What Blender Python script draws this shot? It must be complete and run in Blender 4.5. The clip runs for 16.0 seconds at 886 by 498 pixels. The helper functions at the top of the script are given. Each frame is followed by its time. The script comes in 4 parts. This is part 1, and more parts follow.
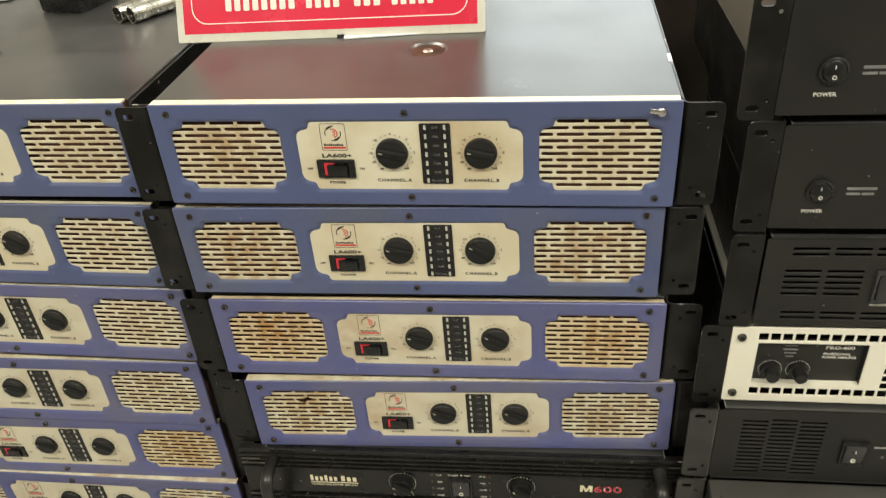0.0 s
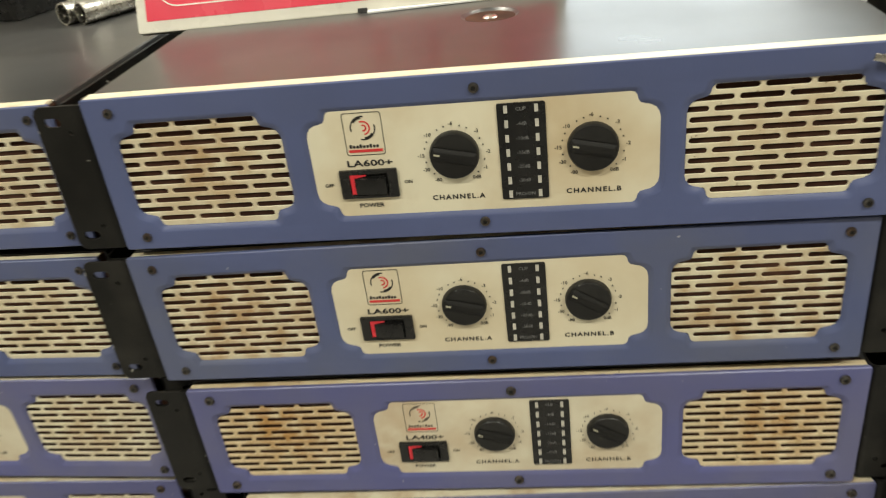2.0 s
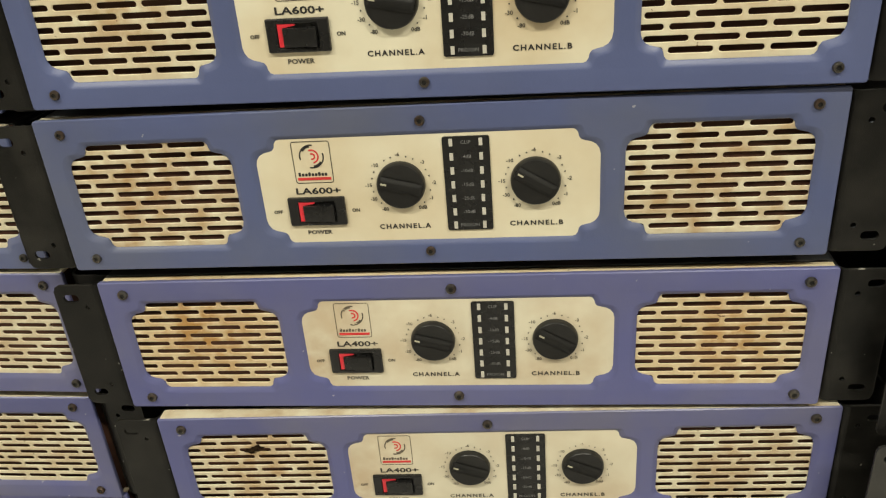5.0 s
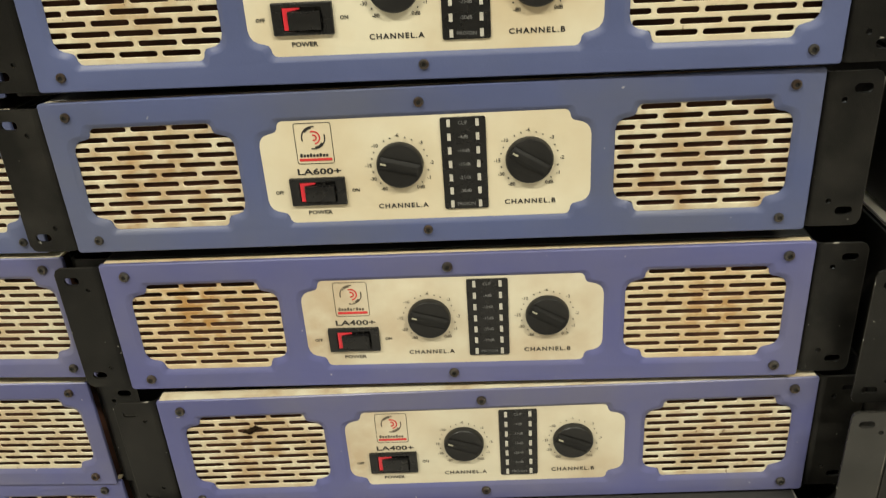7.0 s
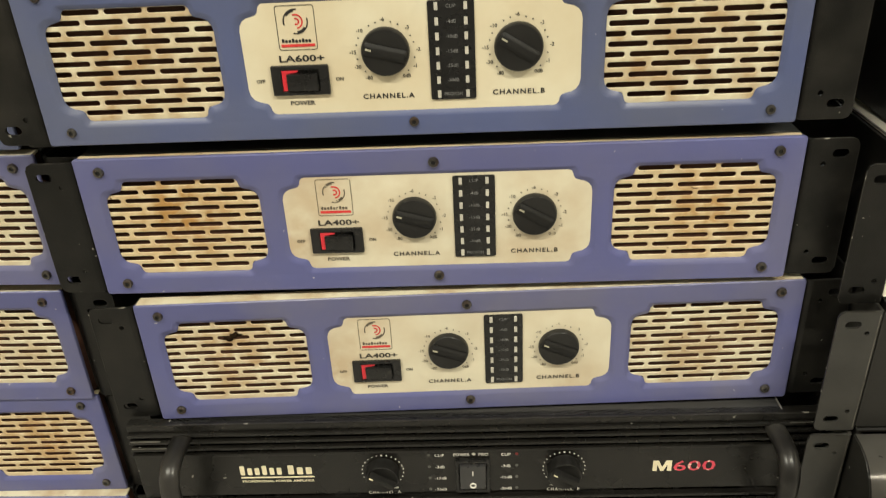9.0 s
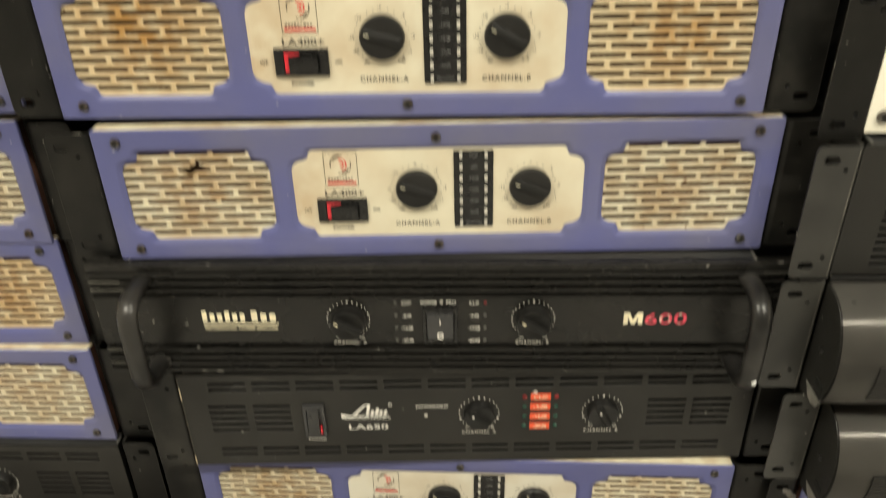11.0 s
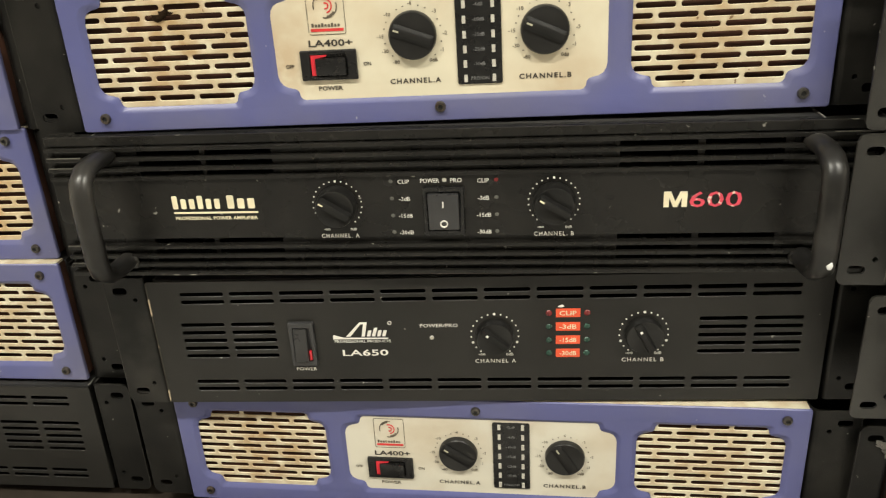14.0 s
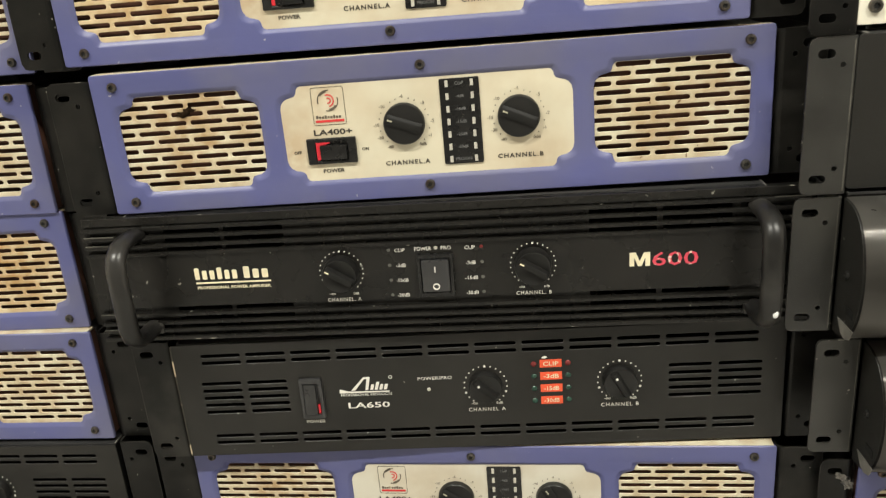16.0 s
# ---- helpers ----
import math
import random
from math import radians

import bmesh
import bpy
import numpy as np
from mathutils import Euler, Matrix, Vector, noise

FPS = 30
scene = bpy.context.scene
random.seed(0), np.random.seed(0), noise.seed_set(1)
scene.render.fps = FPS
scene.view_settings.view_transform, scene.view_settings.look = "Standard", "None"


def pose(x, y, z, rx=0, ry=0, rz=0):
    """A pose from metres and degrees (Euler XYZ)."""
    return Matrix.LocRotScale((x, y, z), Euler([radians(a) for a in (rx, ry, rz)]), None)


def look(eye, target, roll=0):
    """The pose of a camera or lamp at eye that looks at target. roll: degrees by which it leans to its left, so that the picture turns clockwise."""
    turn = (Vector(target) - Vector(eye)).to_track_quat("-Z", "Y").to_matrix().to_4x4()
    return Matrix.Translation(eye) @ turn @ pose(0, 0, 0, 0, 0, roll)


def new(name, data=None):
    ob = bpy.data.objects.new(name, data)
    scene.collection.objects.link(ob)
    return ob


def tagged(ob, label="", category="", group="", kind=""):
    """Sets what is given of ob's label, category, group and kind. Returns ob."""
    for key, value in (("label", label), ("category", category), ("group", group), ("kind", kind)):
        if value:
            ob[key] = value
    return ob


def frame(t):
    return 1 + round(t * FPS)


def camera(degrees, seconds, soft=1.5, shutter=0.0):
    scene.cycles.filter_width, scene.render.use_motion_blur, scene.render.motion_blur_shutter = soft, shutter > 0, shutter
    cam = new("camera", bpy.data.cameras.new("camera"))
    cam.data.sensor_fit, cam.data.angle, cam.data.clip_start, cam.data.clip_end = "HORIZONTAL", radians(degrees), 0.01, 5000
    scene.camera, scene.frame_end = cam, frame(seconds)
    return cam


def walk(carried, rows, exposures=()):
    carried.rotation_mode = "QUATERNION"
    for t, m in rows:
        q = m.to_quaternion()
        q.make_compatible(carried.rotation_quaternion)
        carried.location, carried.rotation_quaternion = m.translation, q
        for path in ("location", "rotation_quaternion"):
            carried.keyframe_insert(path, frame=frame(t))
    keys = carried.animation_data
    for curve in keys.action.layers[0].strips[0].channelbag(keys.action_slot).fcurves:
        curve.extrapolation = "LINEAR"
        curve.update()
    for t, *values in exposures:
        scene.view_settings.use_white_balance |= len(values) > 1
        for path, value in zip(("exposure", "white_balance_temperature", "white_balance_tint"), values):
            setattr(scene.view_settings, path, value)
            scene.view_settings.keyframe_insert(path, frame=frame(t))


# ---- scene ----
cam = camera(57.6, 16.0, soft=1.15, shutter=0.65)
PATH = [
    (0, (0.121, -0.607, 1.372), (-0.132, 1.039, 0.264), -4.4),
    (0.5, (0.11, -0.578, 1.367), (-0.152, 1.079, 0.278), -4.3),
    (0.8, (0.096, -0.555, 1.357), (-0.172, 1.109, 0.28), -4.4),
    (1, (0.095, -0.542, 1.348), (-0.2, 1.129, 0.29), -5.3),
    (1.2, (0.081, -0.524, 1.341), (-0.215, 1.157, 0.299), -6.1),
    (1.5, (0.067, -0.486, 1.32), (-0.225, 1.212, 0.304), -7.2),
    (1.7, (0.053, -0.462, 1.282), (-0.218, 1.252, 0.288), -7.2),
    (1.9, (0.041, -0.432, 1.244), (-0.221, 1.295, 0.271), -7.2),
    (2, (0.041, -0.416, 1.234), (-0.223, 1.315, 0.268), -7.1),
    (2.2, (0.034, -0.403, 1.212), (-0.202, 1.354, 0.286), -6.3),
    (2.5, (0.036, -0.387, 1.203), (-0.195, 1.375, 0.285), -6.0),
    (3, (0.036, -0.382, 1.195), (-0.187, 1.399, 0.312), -5.3),
    (3.5, (0.039, -0.394, 1.179), (-0.182, 1.392, 0.305), -4.7),
    (3.8, (0.048, -0.403, 1.171), (-0.168, 1.378, 0.287), -4.5),
    (4, (0.049, -0.401, 1.164), (-0.167, 1.371, 0.262), -4.3),
    (4.5, (0.057, -0.404, 1.145), (-0.163, 1.354, 0.217), -4.4),
    (4.7, (0.06, -0.41, 1.138), (-0.162, 1.352, 0.219), -4.3),
    (6.8, (0.039, -0.44, 1.131), (-0.097, 1.345, 0.24), -3.4),
    (7, (0.043, -0.444, 1.127), (-0.095, 1.343, 0.239), -3.5),
    (7.5, (0.044, -0.452, 1.122), (-0.072, 1.336, 0.233), -3.4),
    (8, (0.038, -0.456, 1.111), (-0.069, 1.32, 0.198), -3.2),
    (8.2, (0.034, -0.458, 1.103), (-0.065, 1.314, 0.18), -2.9),
    (10.3, (0.041, -0.452, 1.044), (-0.03, 1.281, 0.047), -2.2),
    (10.5, (0.041, -0.456, 1.036), (-0.023, 1.27, 0.027), -1.9),
    (10.8, (0.046, -0.476, 1.026), (-0.011, 1.239, -0.001), -1.2),
    (11, (0.05, -0.482, 0.999), (-0.014, 1.23, -0.033), -0.9),
    (11.2, (0.053, -0.49, 0.969), (0, 1.233, -0.046), 0.0),
    (11.5, (0.056, -0.483, 0.946), (0.002, 1.253, -0.046), 1.3),
    (11.8, (0.046, -0.474, 0.916), (-0.015, 1.302, -0.001), 1.3),
    (12, (0.042, -0.479, 0.894), (-0.034, 1.323, 0.03), 1.0),
    (12.2, (0.046, -0.502, 0.878), (-0.043, 1.32, 0.058), 0.9),
    (12.5, (0.062, -0.527, 0.878), (-0.037, 1.31, 0.095), 1.5),
    (12.8, (0.071, -0.528, 0.861), (-0.05, 1.324, 0.115), 1.8),
    (13, (0.068, -0.507, 0.854), (-0.085, 1.338, 0.098), 0.8),
    (13.2, (0.061, -0.495, 0.842), (-0.127, 1.345, 0.082), -0.8),
    (13.5, (0.07, -0.477, 0.832), (-0.158, 1.348, 0.048), -2.4),
    (14, (0.084, -0.471, 0.828), (-0.14, 1.35, 0.032), -2.9),
    (14.5, (0.09, -0.477, 0.832), (-0.143, 1.348, 0.047), -3.5),
    (15, (0.093, -0.498, 0.846), (-0.161, 1.34, 0.1), -4.2),
    (15.2, (0.093, -0.51, 0.845), (-0.152, 1.343, 0.134), -4.0),
    (15.5, (0.095, -0.517, 0.854), (-0.15, 1.341, 0.155), -4.3),
    (16, (0.097, -0.527, 0.853), (-0.127, 1.347, 0.193), -4.4),
]
walk(cam, [(t, look(eye, target, roll)) for t, eye, target, roll in PATH],
     exposures=[(0.0, -0.13, 6450, 10), (1.5, -0.30, 6450, 10), (3.5, -0.19, 6520, 10), (4.5, -0.03, 6550, 10), (7.0, 0.10, 6550, 10), (10.5, 0.30, 6700, 11), (12.0, 0.42, 6430, 12), (14.5, 0.45, 6330, 13), (16.0, 0.41, 6230, 13)])

# ---- world and large lights ----
world = bpy.data.worlds.new("world")
world.use_nodes = True
world.node_tree.nodes["Background"].inputs[0].default_value = (0.75, 0.85, 1.0, 1)
world.node_tree.nodes["Background"].inputs[1].default_value = 0.6
scene.world = world


def area(name, eye, target, sx, sy, watts, colour):
    data = bpy.data.lights.new(name, "AREA")
    data.shape, data.size, data.size_y, data.energy, data.color = "RECTANGLE", sx, sy, watts, colour
    ob = new(name, data)
    ob.matrix_world = look(eye, target)
    return ob


TUBES = [(-1.1, -1.5), (1.3, -1.5), (-1.1, 0.9), (1.3, 0.9)]
for tx, ty in TUBES:
    area("tube_light", (tx, ty, 3.02), (tx, ty, 0), 1.2, 0.12, 60, (1.0, 0.965, 0.81))


# ---- materials ----
def mat(name, base, rough=0.5, metal=0.0, var=0.15, scale=30.0, bump=0.0, fine=600.0, stain=None, amount=0.0,
        stain_scale=25.0, chips=None, chip_level=0.72, chip_scale=220.0, coat=0.0, rvar=0.1, spec=0.5, spots=()):
    m = bpy.data.materials.new(name)
    m.use_nodes = True
    nt = m.node_tree
    nodes, links = nt.nodes, nt.links
    bsdf = nodes["Principled BSDF"]
    coord, info = nodes.new("ShaderNodeTexCoord"), nodes.new("ShaderNodeObjectInfo")
    shift = nodes.new("ShaderNodeVectorMath")
    shift.operation = "MULTIPLY_ADD"
    links.new(info.outputs["Random"], shift.inputs[0])
    shift.inputs[1].default_value = (7.1, 3.7, 5.3)
    links.new(coord.outputs["Object"], shift.inputs[2])

    def noise_node(sc, detail=4.0):
        n = nodes.new("ShaderNodeTexNoise")
        n.inputs["Scale"].default_value, n.inputs["Detail"].default_value = sc, detail
        links.new(shift.outputs[0], n.inputs["Vector"])
        return n.outputs["Fac"]

    def ramp(fac, lo, hi):
        r = nodes.new("ShaderNodeMapRange")
        r.inputs["From Min"].default_value, r.inputs["From Max"].default_value = lo, hi
        links.new(fac, r.inputs["Value"])
        return r.outputs["Result"]

    def mix(fac, a, b):
        x = nodes.new("ShaderNodeMix")
        x.data_type = "RGBA"
        links.new(fac, x.inputs["Factor"])
        for sock, v in ((x.inputs[6], a), (x.inputs[7], b)):
            if isinstance(v, tuple):
                sock.default_value = (*v, 1)
            else:
                links.new(v, sock)
        return x.outputs[2]

    dark = tuple(c * (1 - var) for c in base)
    lite = tuple(min(1, c * (1 + var)) for c in base)
    col = mix(ramp(noise_node(scale), 0.3, 0.7), dark, lite)
    if stain:
        fac = nodes.new("ShaderNodeMath")
        fac.operation = "MULTIPLY"
        links.new(ramp(noise_node(stain_scale, 6), 0.42, 0.70), fac.inputs[0])
        spread = nodes.new("ShaderNodeMath")
        spread.operation = "MULTIPLY_ADD"
        links.new(info.outputs["Random"], spread.inputs[0])
        spread.inputs[1].default_value, spread.inputs[2].default_value = amount, amount * 0.35
        links.new(spread.outputs[0], fac.inputs[1])
        col = mix(fac.outputs[0], col, stain)
    for centre, radius, much in spots:
        d = nodes.new("ShaderNodeVectorMath")
        d.operation = "DISTANCE"
        links.new(coord.outputs["Object"], d.inputs[0])
        d.inputs[1].default_value = centre
        near = nodes.new("ShaderNodeMapRange")
        near.inputs["From Min"].default_value, near.inputs["From Max"].default_value = radius, radius * 0.15
        near.inputs["To Max"].default_value = much
        links.new(d.outputs["Value"], near.inputs["Value"])
        cloud = nodes.new("ShaderNodeMath")
        cloud.operation = "MULTIPLY"
        links.new(near.outputs["Result"], cloud.inputs[0])
        links.new(ramp(noise_node(95, 6), 0.28, 0.58), cloud.inputs[1])
        col = mix(cloud.outputs[0], col, stain)
    if chips:
        col = mix(ramp(noise_node(chip_scale, 2), chip_level, chip_level + 0.03), col, chips)
    links.new(col, bsdf.inputs["Base Color"])
    r = nodes.new("ShaderNodeMapRange")
    r.inputs["To Min"].default_value, r.inputs["To Max"].default_value = max(0.02, rough - rvar), min(1, rough + rvar)
    links.new(noise_node(scale * 2.3), r.inputs["Value"])
    links.new(r.outputs["Result"], bsdf.inputs["Roughness"])
    bsdf.inputs["Metallic"].default_value = metal
    bsdf.inputs["Coat Weight"].default_value = coat
    bsdf.inputs["Specular IOR Level"].default_value = spec
    if bump:
        b = nodes.new("ShaderNodeBump")
        b.inputs["Strength"].default_value, b.inputs["Distance"].default_value = bump, 0.0006
        links.new(noise_node(fine, 3), b.inputs["Height"])
        links.new(b.outputs["Normal"], bsdf.inputs["Normal"])
    return m


def glow(name, colour, strength):
    m = bpy.data.materials.new(name)
    m.use_nodes = True
    b = m.node_tree.nodes["Principled BSDF"]
    b.inputs["Base Color"].default_value = (*colour, 1)
    b.inputs["Emission Color"].default_value = (*colour, 1)
    b.inputs["Emission Strength"].default_value = strength
    return m


BLUE = mat("grey_blue_paint", (0.083, 0.104, 0.224), 0.40, var=0.10, scale=7, bump=0.12, fine=900, stain=(0.115, 0.125, 0.17),
           amount=0.55, stain_scale=11, chips=(0.33, 0.33, 0.38), chip_level=0.755, chip_scale=170)
VIOLET = mat("violet_blue_paint", (0.101, 0.109, 0.266), 0.36, var=0.08, scale=7, bump=0.10, fine=900, stain=(0.145, 0.145, 0.22),
             amount=0.75, stain_scale=13, chips=(0.36, 0.35, 0.42), chip_level=0.76, chip_scale=170)
CREAM = mat("cream_paint", (0.70, 0.65, 0.485), 0.42, var=0.06, scale=12, bump=0.06, stain=(0.36, 0.20, 0.066),
            amount=0.55, stain_scale=62, chips=(0.20, 0.12, 0.06), chip_level=0.73, chip_scale=260, spots=(((-0.160, 0, 0.004), 0.060, 0.72), ((0.160, 0, 0.0), 0.055, 0.45)))
CREAM_RUSTY = mat("rust_stained_cream_paint", (0.70, 0.60, 0.40), 0.45, var=0.08, scale=12, bump=0.08, stain=(0.40, 0.215, 0.062), amount=0.55, stain_scale=55,
                  chips=(0.16, 0.09, 0.04), chip_level=0.74, chip_scale=240, spots=(((-0.162, 0, 0.010), 0.065, 1.0), ((0.165, 0, 0.004), 0.060, 0.85)))
CREAM_CLEAN = mat("cream_faceplate", (0.715, 0.668, 0.51), 0.36, var=0.05, scale=10, stain=(0.46, 0.30, 0.12), amount=0.42, stain_scale=13)
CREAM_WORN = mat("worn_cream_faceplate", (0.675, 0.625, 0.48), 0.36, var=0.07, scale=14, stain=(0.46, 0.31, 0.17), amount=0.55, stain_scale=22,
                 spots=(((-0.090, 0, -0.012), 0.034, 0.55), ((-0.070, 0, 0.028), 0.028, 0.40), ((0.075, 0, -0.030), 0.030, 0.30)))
CREAM_PALE = mat("pale_cream_faceplate", (0.665, 0.632, 0.530), 0.36, var=0.06, scale=14, stain=(0.48, 0.38, 0.25), amount=0.45, stain_scale=22)
EAR = mat("black_bracket_paint", (0.0068, 0.0066, 0.0060), 0.33, spec=0.26, var=0.35, scale=25, bump=0.3, fine=1400, stain=(0.030, 0.028, 0.024),
          amount=0.6, stain_scale=34, chips=(0.26, 0.25, 0.22), chip_level=0.755, chip_scale=190)
# Dusty copy of EAR, also lightened for the gloss on lower right ears.
EAR_DUSTY_LIT = mat("dusty_lit_bracket_paint", (0.030, 0.0295, 0.027), 0.34, spec=0.5, var=0.35, scale=22, bump=0.25, fine=1400, stain=(0.046, 0.044, 0.038),
                amount=0.7, stain_scale=14, chips=(0.30, 0.28, 0.24), chip_level=0.745, chip_scale=190)
EDGE = mat("worn_bright_edge", (0.34, 0.33, 0.30), 0.4, 0.6, var=0.4, scale=60)
COVER = mat("satin_black_cover", (0.038, 0.038, 0.038), 0.31, spec=0.85, var=0.3, scale=7, bump=0.03, fine=1800, stain=(0.075, 0.07, 0.065),
            amount=0.5, stain_scale=9, rvar=0.07)
CHASSIS = mat("dark_rusty_interior", (0.070, 0.032, 0.020), 0.8, spec=0.2, var=0.5, scale=30)
INSIDE = mat("dark_interior", (0.0090, 0.0075, 0.0065), 0.85, spec=0.1, var=0.4, scale=20)
FACE = mat("black_face_paint", (0.0180, 0.0172, 0.0153), 0.36, spec=0.34, var=0.25, scale=16, bump=0.2, fine=1500, stain=(0.016, 0.015, 0.013),
           amount=0.4, stain_scale=12, chips=(0.20, 0.19, 0.17), chip_level=0.765, chip_scale=170)
FIN = mat("black_anodised_fins", (0.0090, 0.0085, 0.0076), 0.27, spec=0.36, var=0.3, scale=16, bump=0.2, fine=1500, stain=(0.022, 0.020, 0.017),
          amount=0.5, stain_scale=20, chips=(0.26, 0.25, 0.22), chip_level=0.735, chip_scale=130, rvar=0.12)
RUBBED = mat("rubbed_paint_edge", (0.05, 0.045, 0.036), 0.4, 0.3, var=0.5, scale=90, chips=(0.62, 0.52, 0.36), chip_level=0.53, chip_scale=55)
# Pale grey for worn streaks, and for the highlight painted on ear bends.
BEND = mat("worn_highlit_grey", (0.11, 0.105, 0.09), 0.4, 0.3, var=0.6, scale=70)
# Scuffed black; the pale flecks also stand in for highlights along edges.
SCUFF = mat("scuffed_highlit_edge", (0.030, 0.028, 0.025), 0.35, 0.3, var=0.4, scale=60, chips=(0.42, 0.40, 0.35), chip_level=0.66, chip_scale=90)
WHITE_FACE = mat("off_white_face_paint", (0.87, 0.84, 0.72), 0.36, var=0.04, scale=10, stain=(0.52, 0.40, 0.22), amount=0.25, stain_scale=13)
FACE_GREY = mat("dark_grey_face_paint", (0.0140, 0.0136, 0.0122), 0.42, spec=0.36, var=0.2, scale=14, bump=0.3, fine=1300, stain=(0.028, 0.026, 0.023),
                amount=0.5, stain_scale=10, chips=(0.3, 0.29, 0.26), chip_level=0.765, chip_scale=170)
KNOB = mat("black_knob_plastic", (0.0115, 0.0112, 0.0106), 0.34, spec=0.42, var=0.2, scale=60, bump=0.1)
GRIP = mat("dull_black_grip_plastic", (0.0115, 0.0112, 0.0106), 0.52, spec=0.28, var=0.2, scale=60, bump=0.1)
PLASTIC = mat("black_switch_plastic", (0.0105, 0.0103, 0.0102), 0.28, spec=0.42, var=0.2, scale=50)
SWITCH_GREY = mat("grey_switch_plastic", (0.036, 0.036, 0.037), 0.30, var=0.15, scale=50)
SWITCH_DARK = mat("dark_grey_switch_plastic", (0.026, 0.026, 0.026), 0.30, var=0.2, scale=50)
INK = mat("black_ink", (0.018, 0.017, 0.017), 0.5, var=0.2, scale=80)
FADED = mat("faded_grey_ink", (0.115, 0.095, 0.068), 0.5, var=0.3, scale=60, chips=(0.55, 0.48, 0.33), chip_level=0.63, chip_scale=320)
WORN_INK = mat("worn_black_ink", (0.045, 0.038, 0.030), 0.5, var=0.3, scale=60, chips=(0.45, 0.39, 0.27), chip_level=0.66, chip_scale=300)
POINTER = mat("dull_cream_mark", (0.42, 0.40, 0.30), 0.5, var=0.2, scale=200)
WHITE_INK = mat("white_ink", (0.80, 0.78, 0.72), 0.5, var=0.08, scale=80)
GREY_INK = mat("grey_ink", (0.20, 0.20, 0.20), 0.5, var=0.2, scale=90)
CREAM_INK = mat("cream_ink", (0.82, 0.74, 0.52), 0.45, var=0.12, scale=120)
RED = mat("red_plastic", (0.62, 0.028, 0.042), 0.3, var=0.1, scale=60)
RED_INK = mat("red_ink", (0.62, 0.04, 0.04), 0.45, var=0.12, scale=90)
PINK_INK = mat("worn_red_ink", (0.70, 0.07, 0.11), 0.45, var=0.1, scale=60, chips=(0.8, 0.62, 0.52), chip_level=0.56, chip_scale=150)
ORANGE = mat("orange_label_ink", (0.80, 0.10, 0.035), 0.5, var=0.12, scale=80)
STEEL = mat("screw_steel", (0.10, 0.095, 0.085), 0.35, 0.8, var=0.4, scale=200, stain=(0.13, 0.065, 0.03), amount=0.6, stain_scale=120)
HOLE = mat("screw_socket_black", (0.008, 0.008, 0.008), 0.6, var=0.2, scale=100)
LEDLENS = mat("pale_led_lens", (0.52, 0.50, 0.44), 0.3, var=0.12, scale=150)
LED_DIM = mat("dim_led_lens", (0.10, 0.10, 0.09), 0.2, var=0.2, scale=150)
LED_RED = mat("red_led_lens", (0.16, 0.02, 0.02), 0.2, var=0.2, scale=150)
LED_GREEN = mat("green_led_lens", (0.02, 0.055, 0.04), 0.2, var=0.2, scale=150)
RUBBER = mat("rubber_foot", (0.012, 0.012, 0.012), 0.8, var=0.2, scale=90)
BROWN_METAL = mat("brown_grey_metal", (0.150, 0.132, 0.112), 0.42, 0.2, var=0.25, scale=8, bump=0.1)
GREY_METAL = mat("grey_satin_metal", (0.20, 0.19, 0.175), 0.32, 0.55, var=0.12, scale=18, bump=0.08, fine=1500)
HANDLE = mat("worn_black_handle", (0.011, 0.0105, 0.010), 0.32, spec=0.4, var=0.3, scale=30, stain=(0.07, 0.066, 0.06), amount=0.6, stain_scale=25,
             chips=(0.45, 0.43, 0.36), chip_level=0.755, chip_scale=110)
DIRT = mat("dried_dirt", (0.016, 0.009, 0.004), 0.95, spec=0.1, var=0.4, scale=200, bump=0.4)
CHROME = mat("satin_nickel", (0.62, 0.60, 0.55), 0.28, 1.0, var=0.12, scale=60)
ACRYLIC = mat("cream_sign_edge", (0.68, 0.655, 0.57), 0.3, var=0.06, scale=30)
SIGNRED = mat("red_sign_print", (0.72, 0.026, 0.065), 0.25, var=0.05, scale=12)
YELLOW = mat("yellow_ink", (0.85, 0.62, 0.03), 0.4, var=0.06, scale=60)
PAPER = mat("white_paper", (0.78, 0.79, 0.78), 0.6, var=0.06, scale=30)
WHITE_PLASTIC = mat("white_plastic", (0.75, 0.73, 0.68), 0.4, var=0.06, scale=30)
WALL = mat("beige_wall_paint", (0.66, 0.62, 0.54), 0.8, var=0.10, scale=2.2, bump=0.2, fine=120)
# For the unseen south wall only: dark, to hold down reflections in black fronts.
DARKWALL = mat("unseen_wall_dark", (0.15, 0.14, 0.125), 0.8, var=0.3, scale=1.5)
CEIL = mat("ceiling_paint", (0.70, 0.69, 0.66), 0.85, var=0.05, scale=2)
FLOOR = mat("floor_tile", (0.33, 0.32, 0.30), 0.35, var=0.15, scale=5)
WOOD = mat("dark_bench_wood", (0.040, 0.031, 0.024), 0.5, var=0.35, scale=14, bump=0.2)
SKY = glow("window_daylight_sky", (0.84, 0.92, 0.95), 3.5)
TUBE = glow("tube_glow", (1.0, 0.93, 0.82), 6.0)
FRAME = mat("white_frame_paint", (0.70, 0.69, 0.65), 0.4, var=0.06, scale=10)


# ---- mesh helpers ----
def done(bm, name, material, smooth=False):
    bmesh.ops.recalc_face_normals(bm, faces=bm.faces)
    me = bpy.data.meshes.new(name)
    bm.to_mesh(me)
    bm.free()
    if smooth:
        for p in me.polygons:
            p.use_smooth = True
        me.set_sharp_from_angle(angle=radians(40))
    me.materials.append(material)
    return me


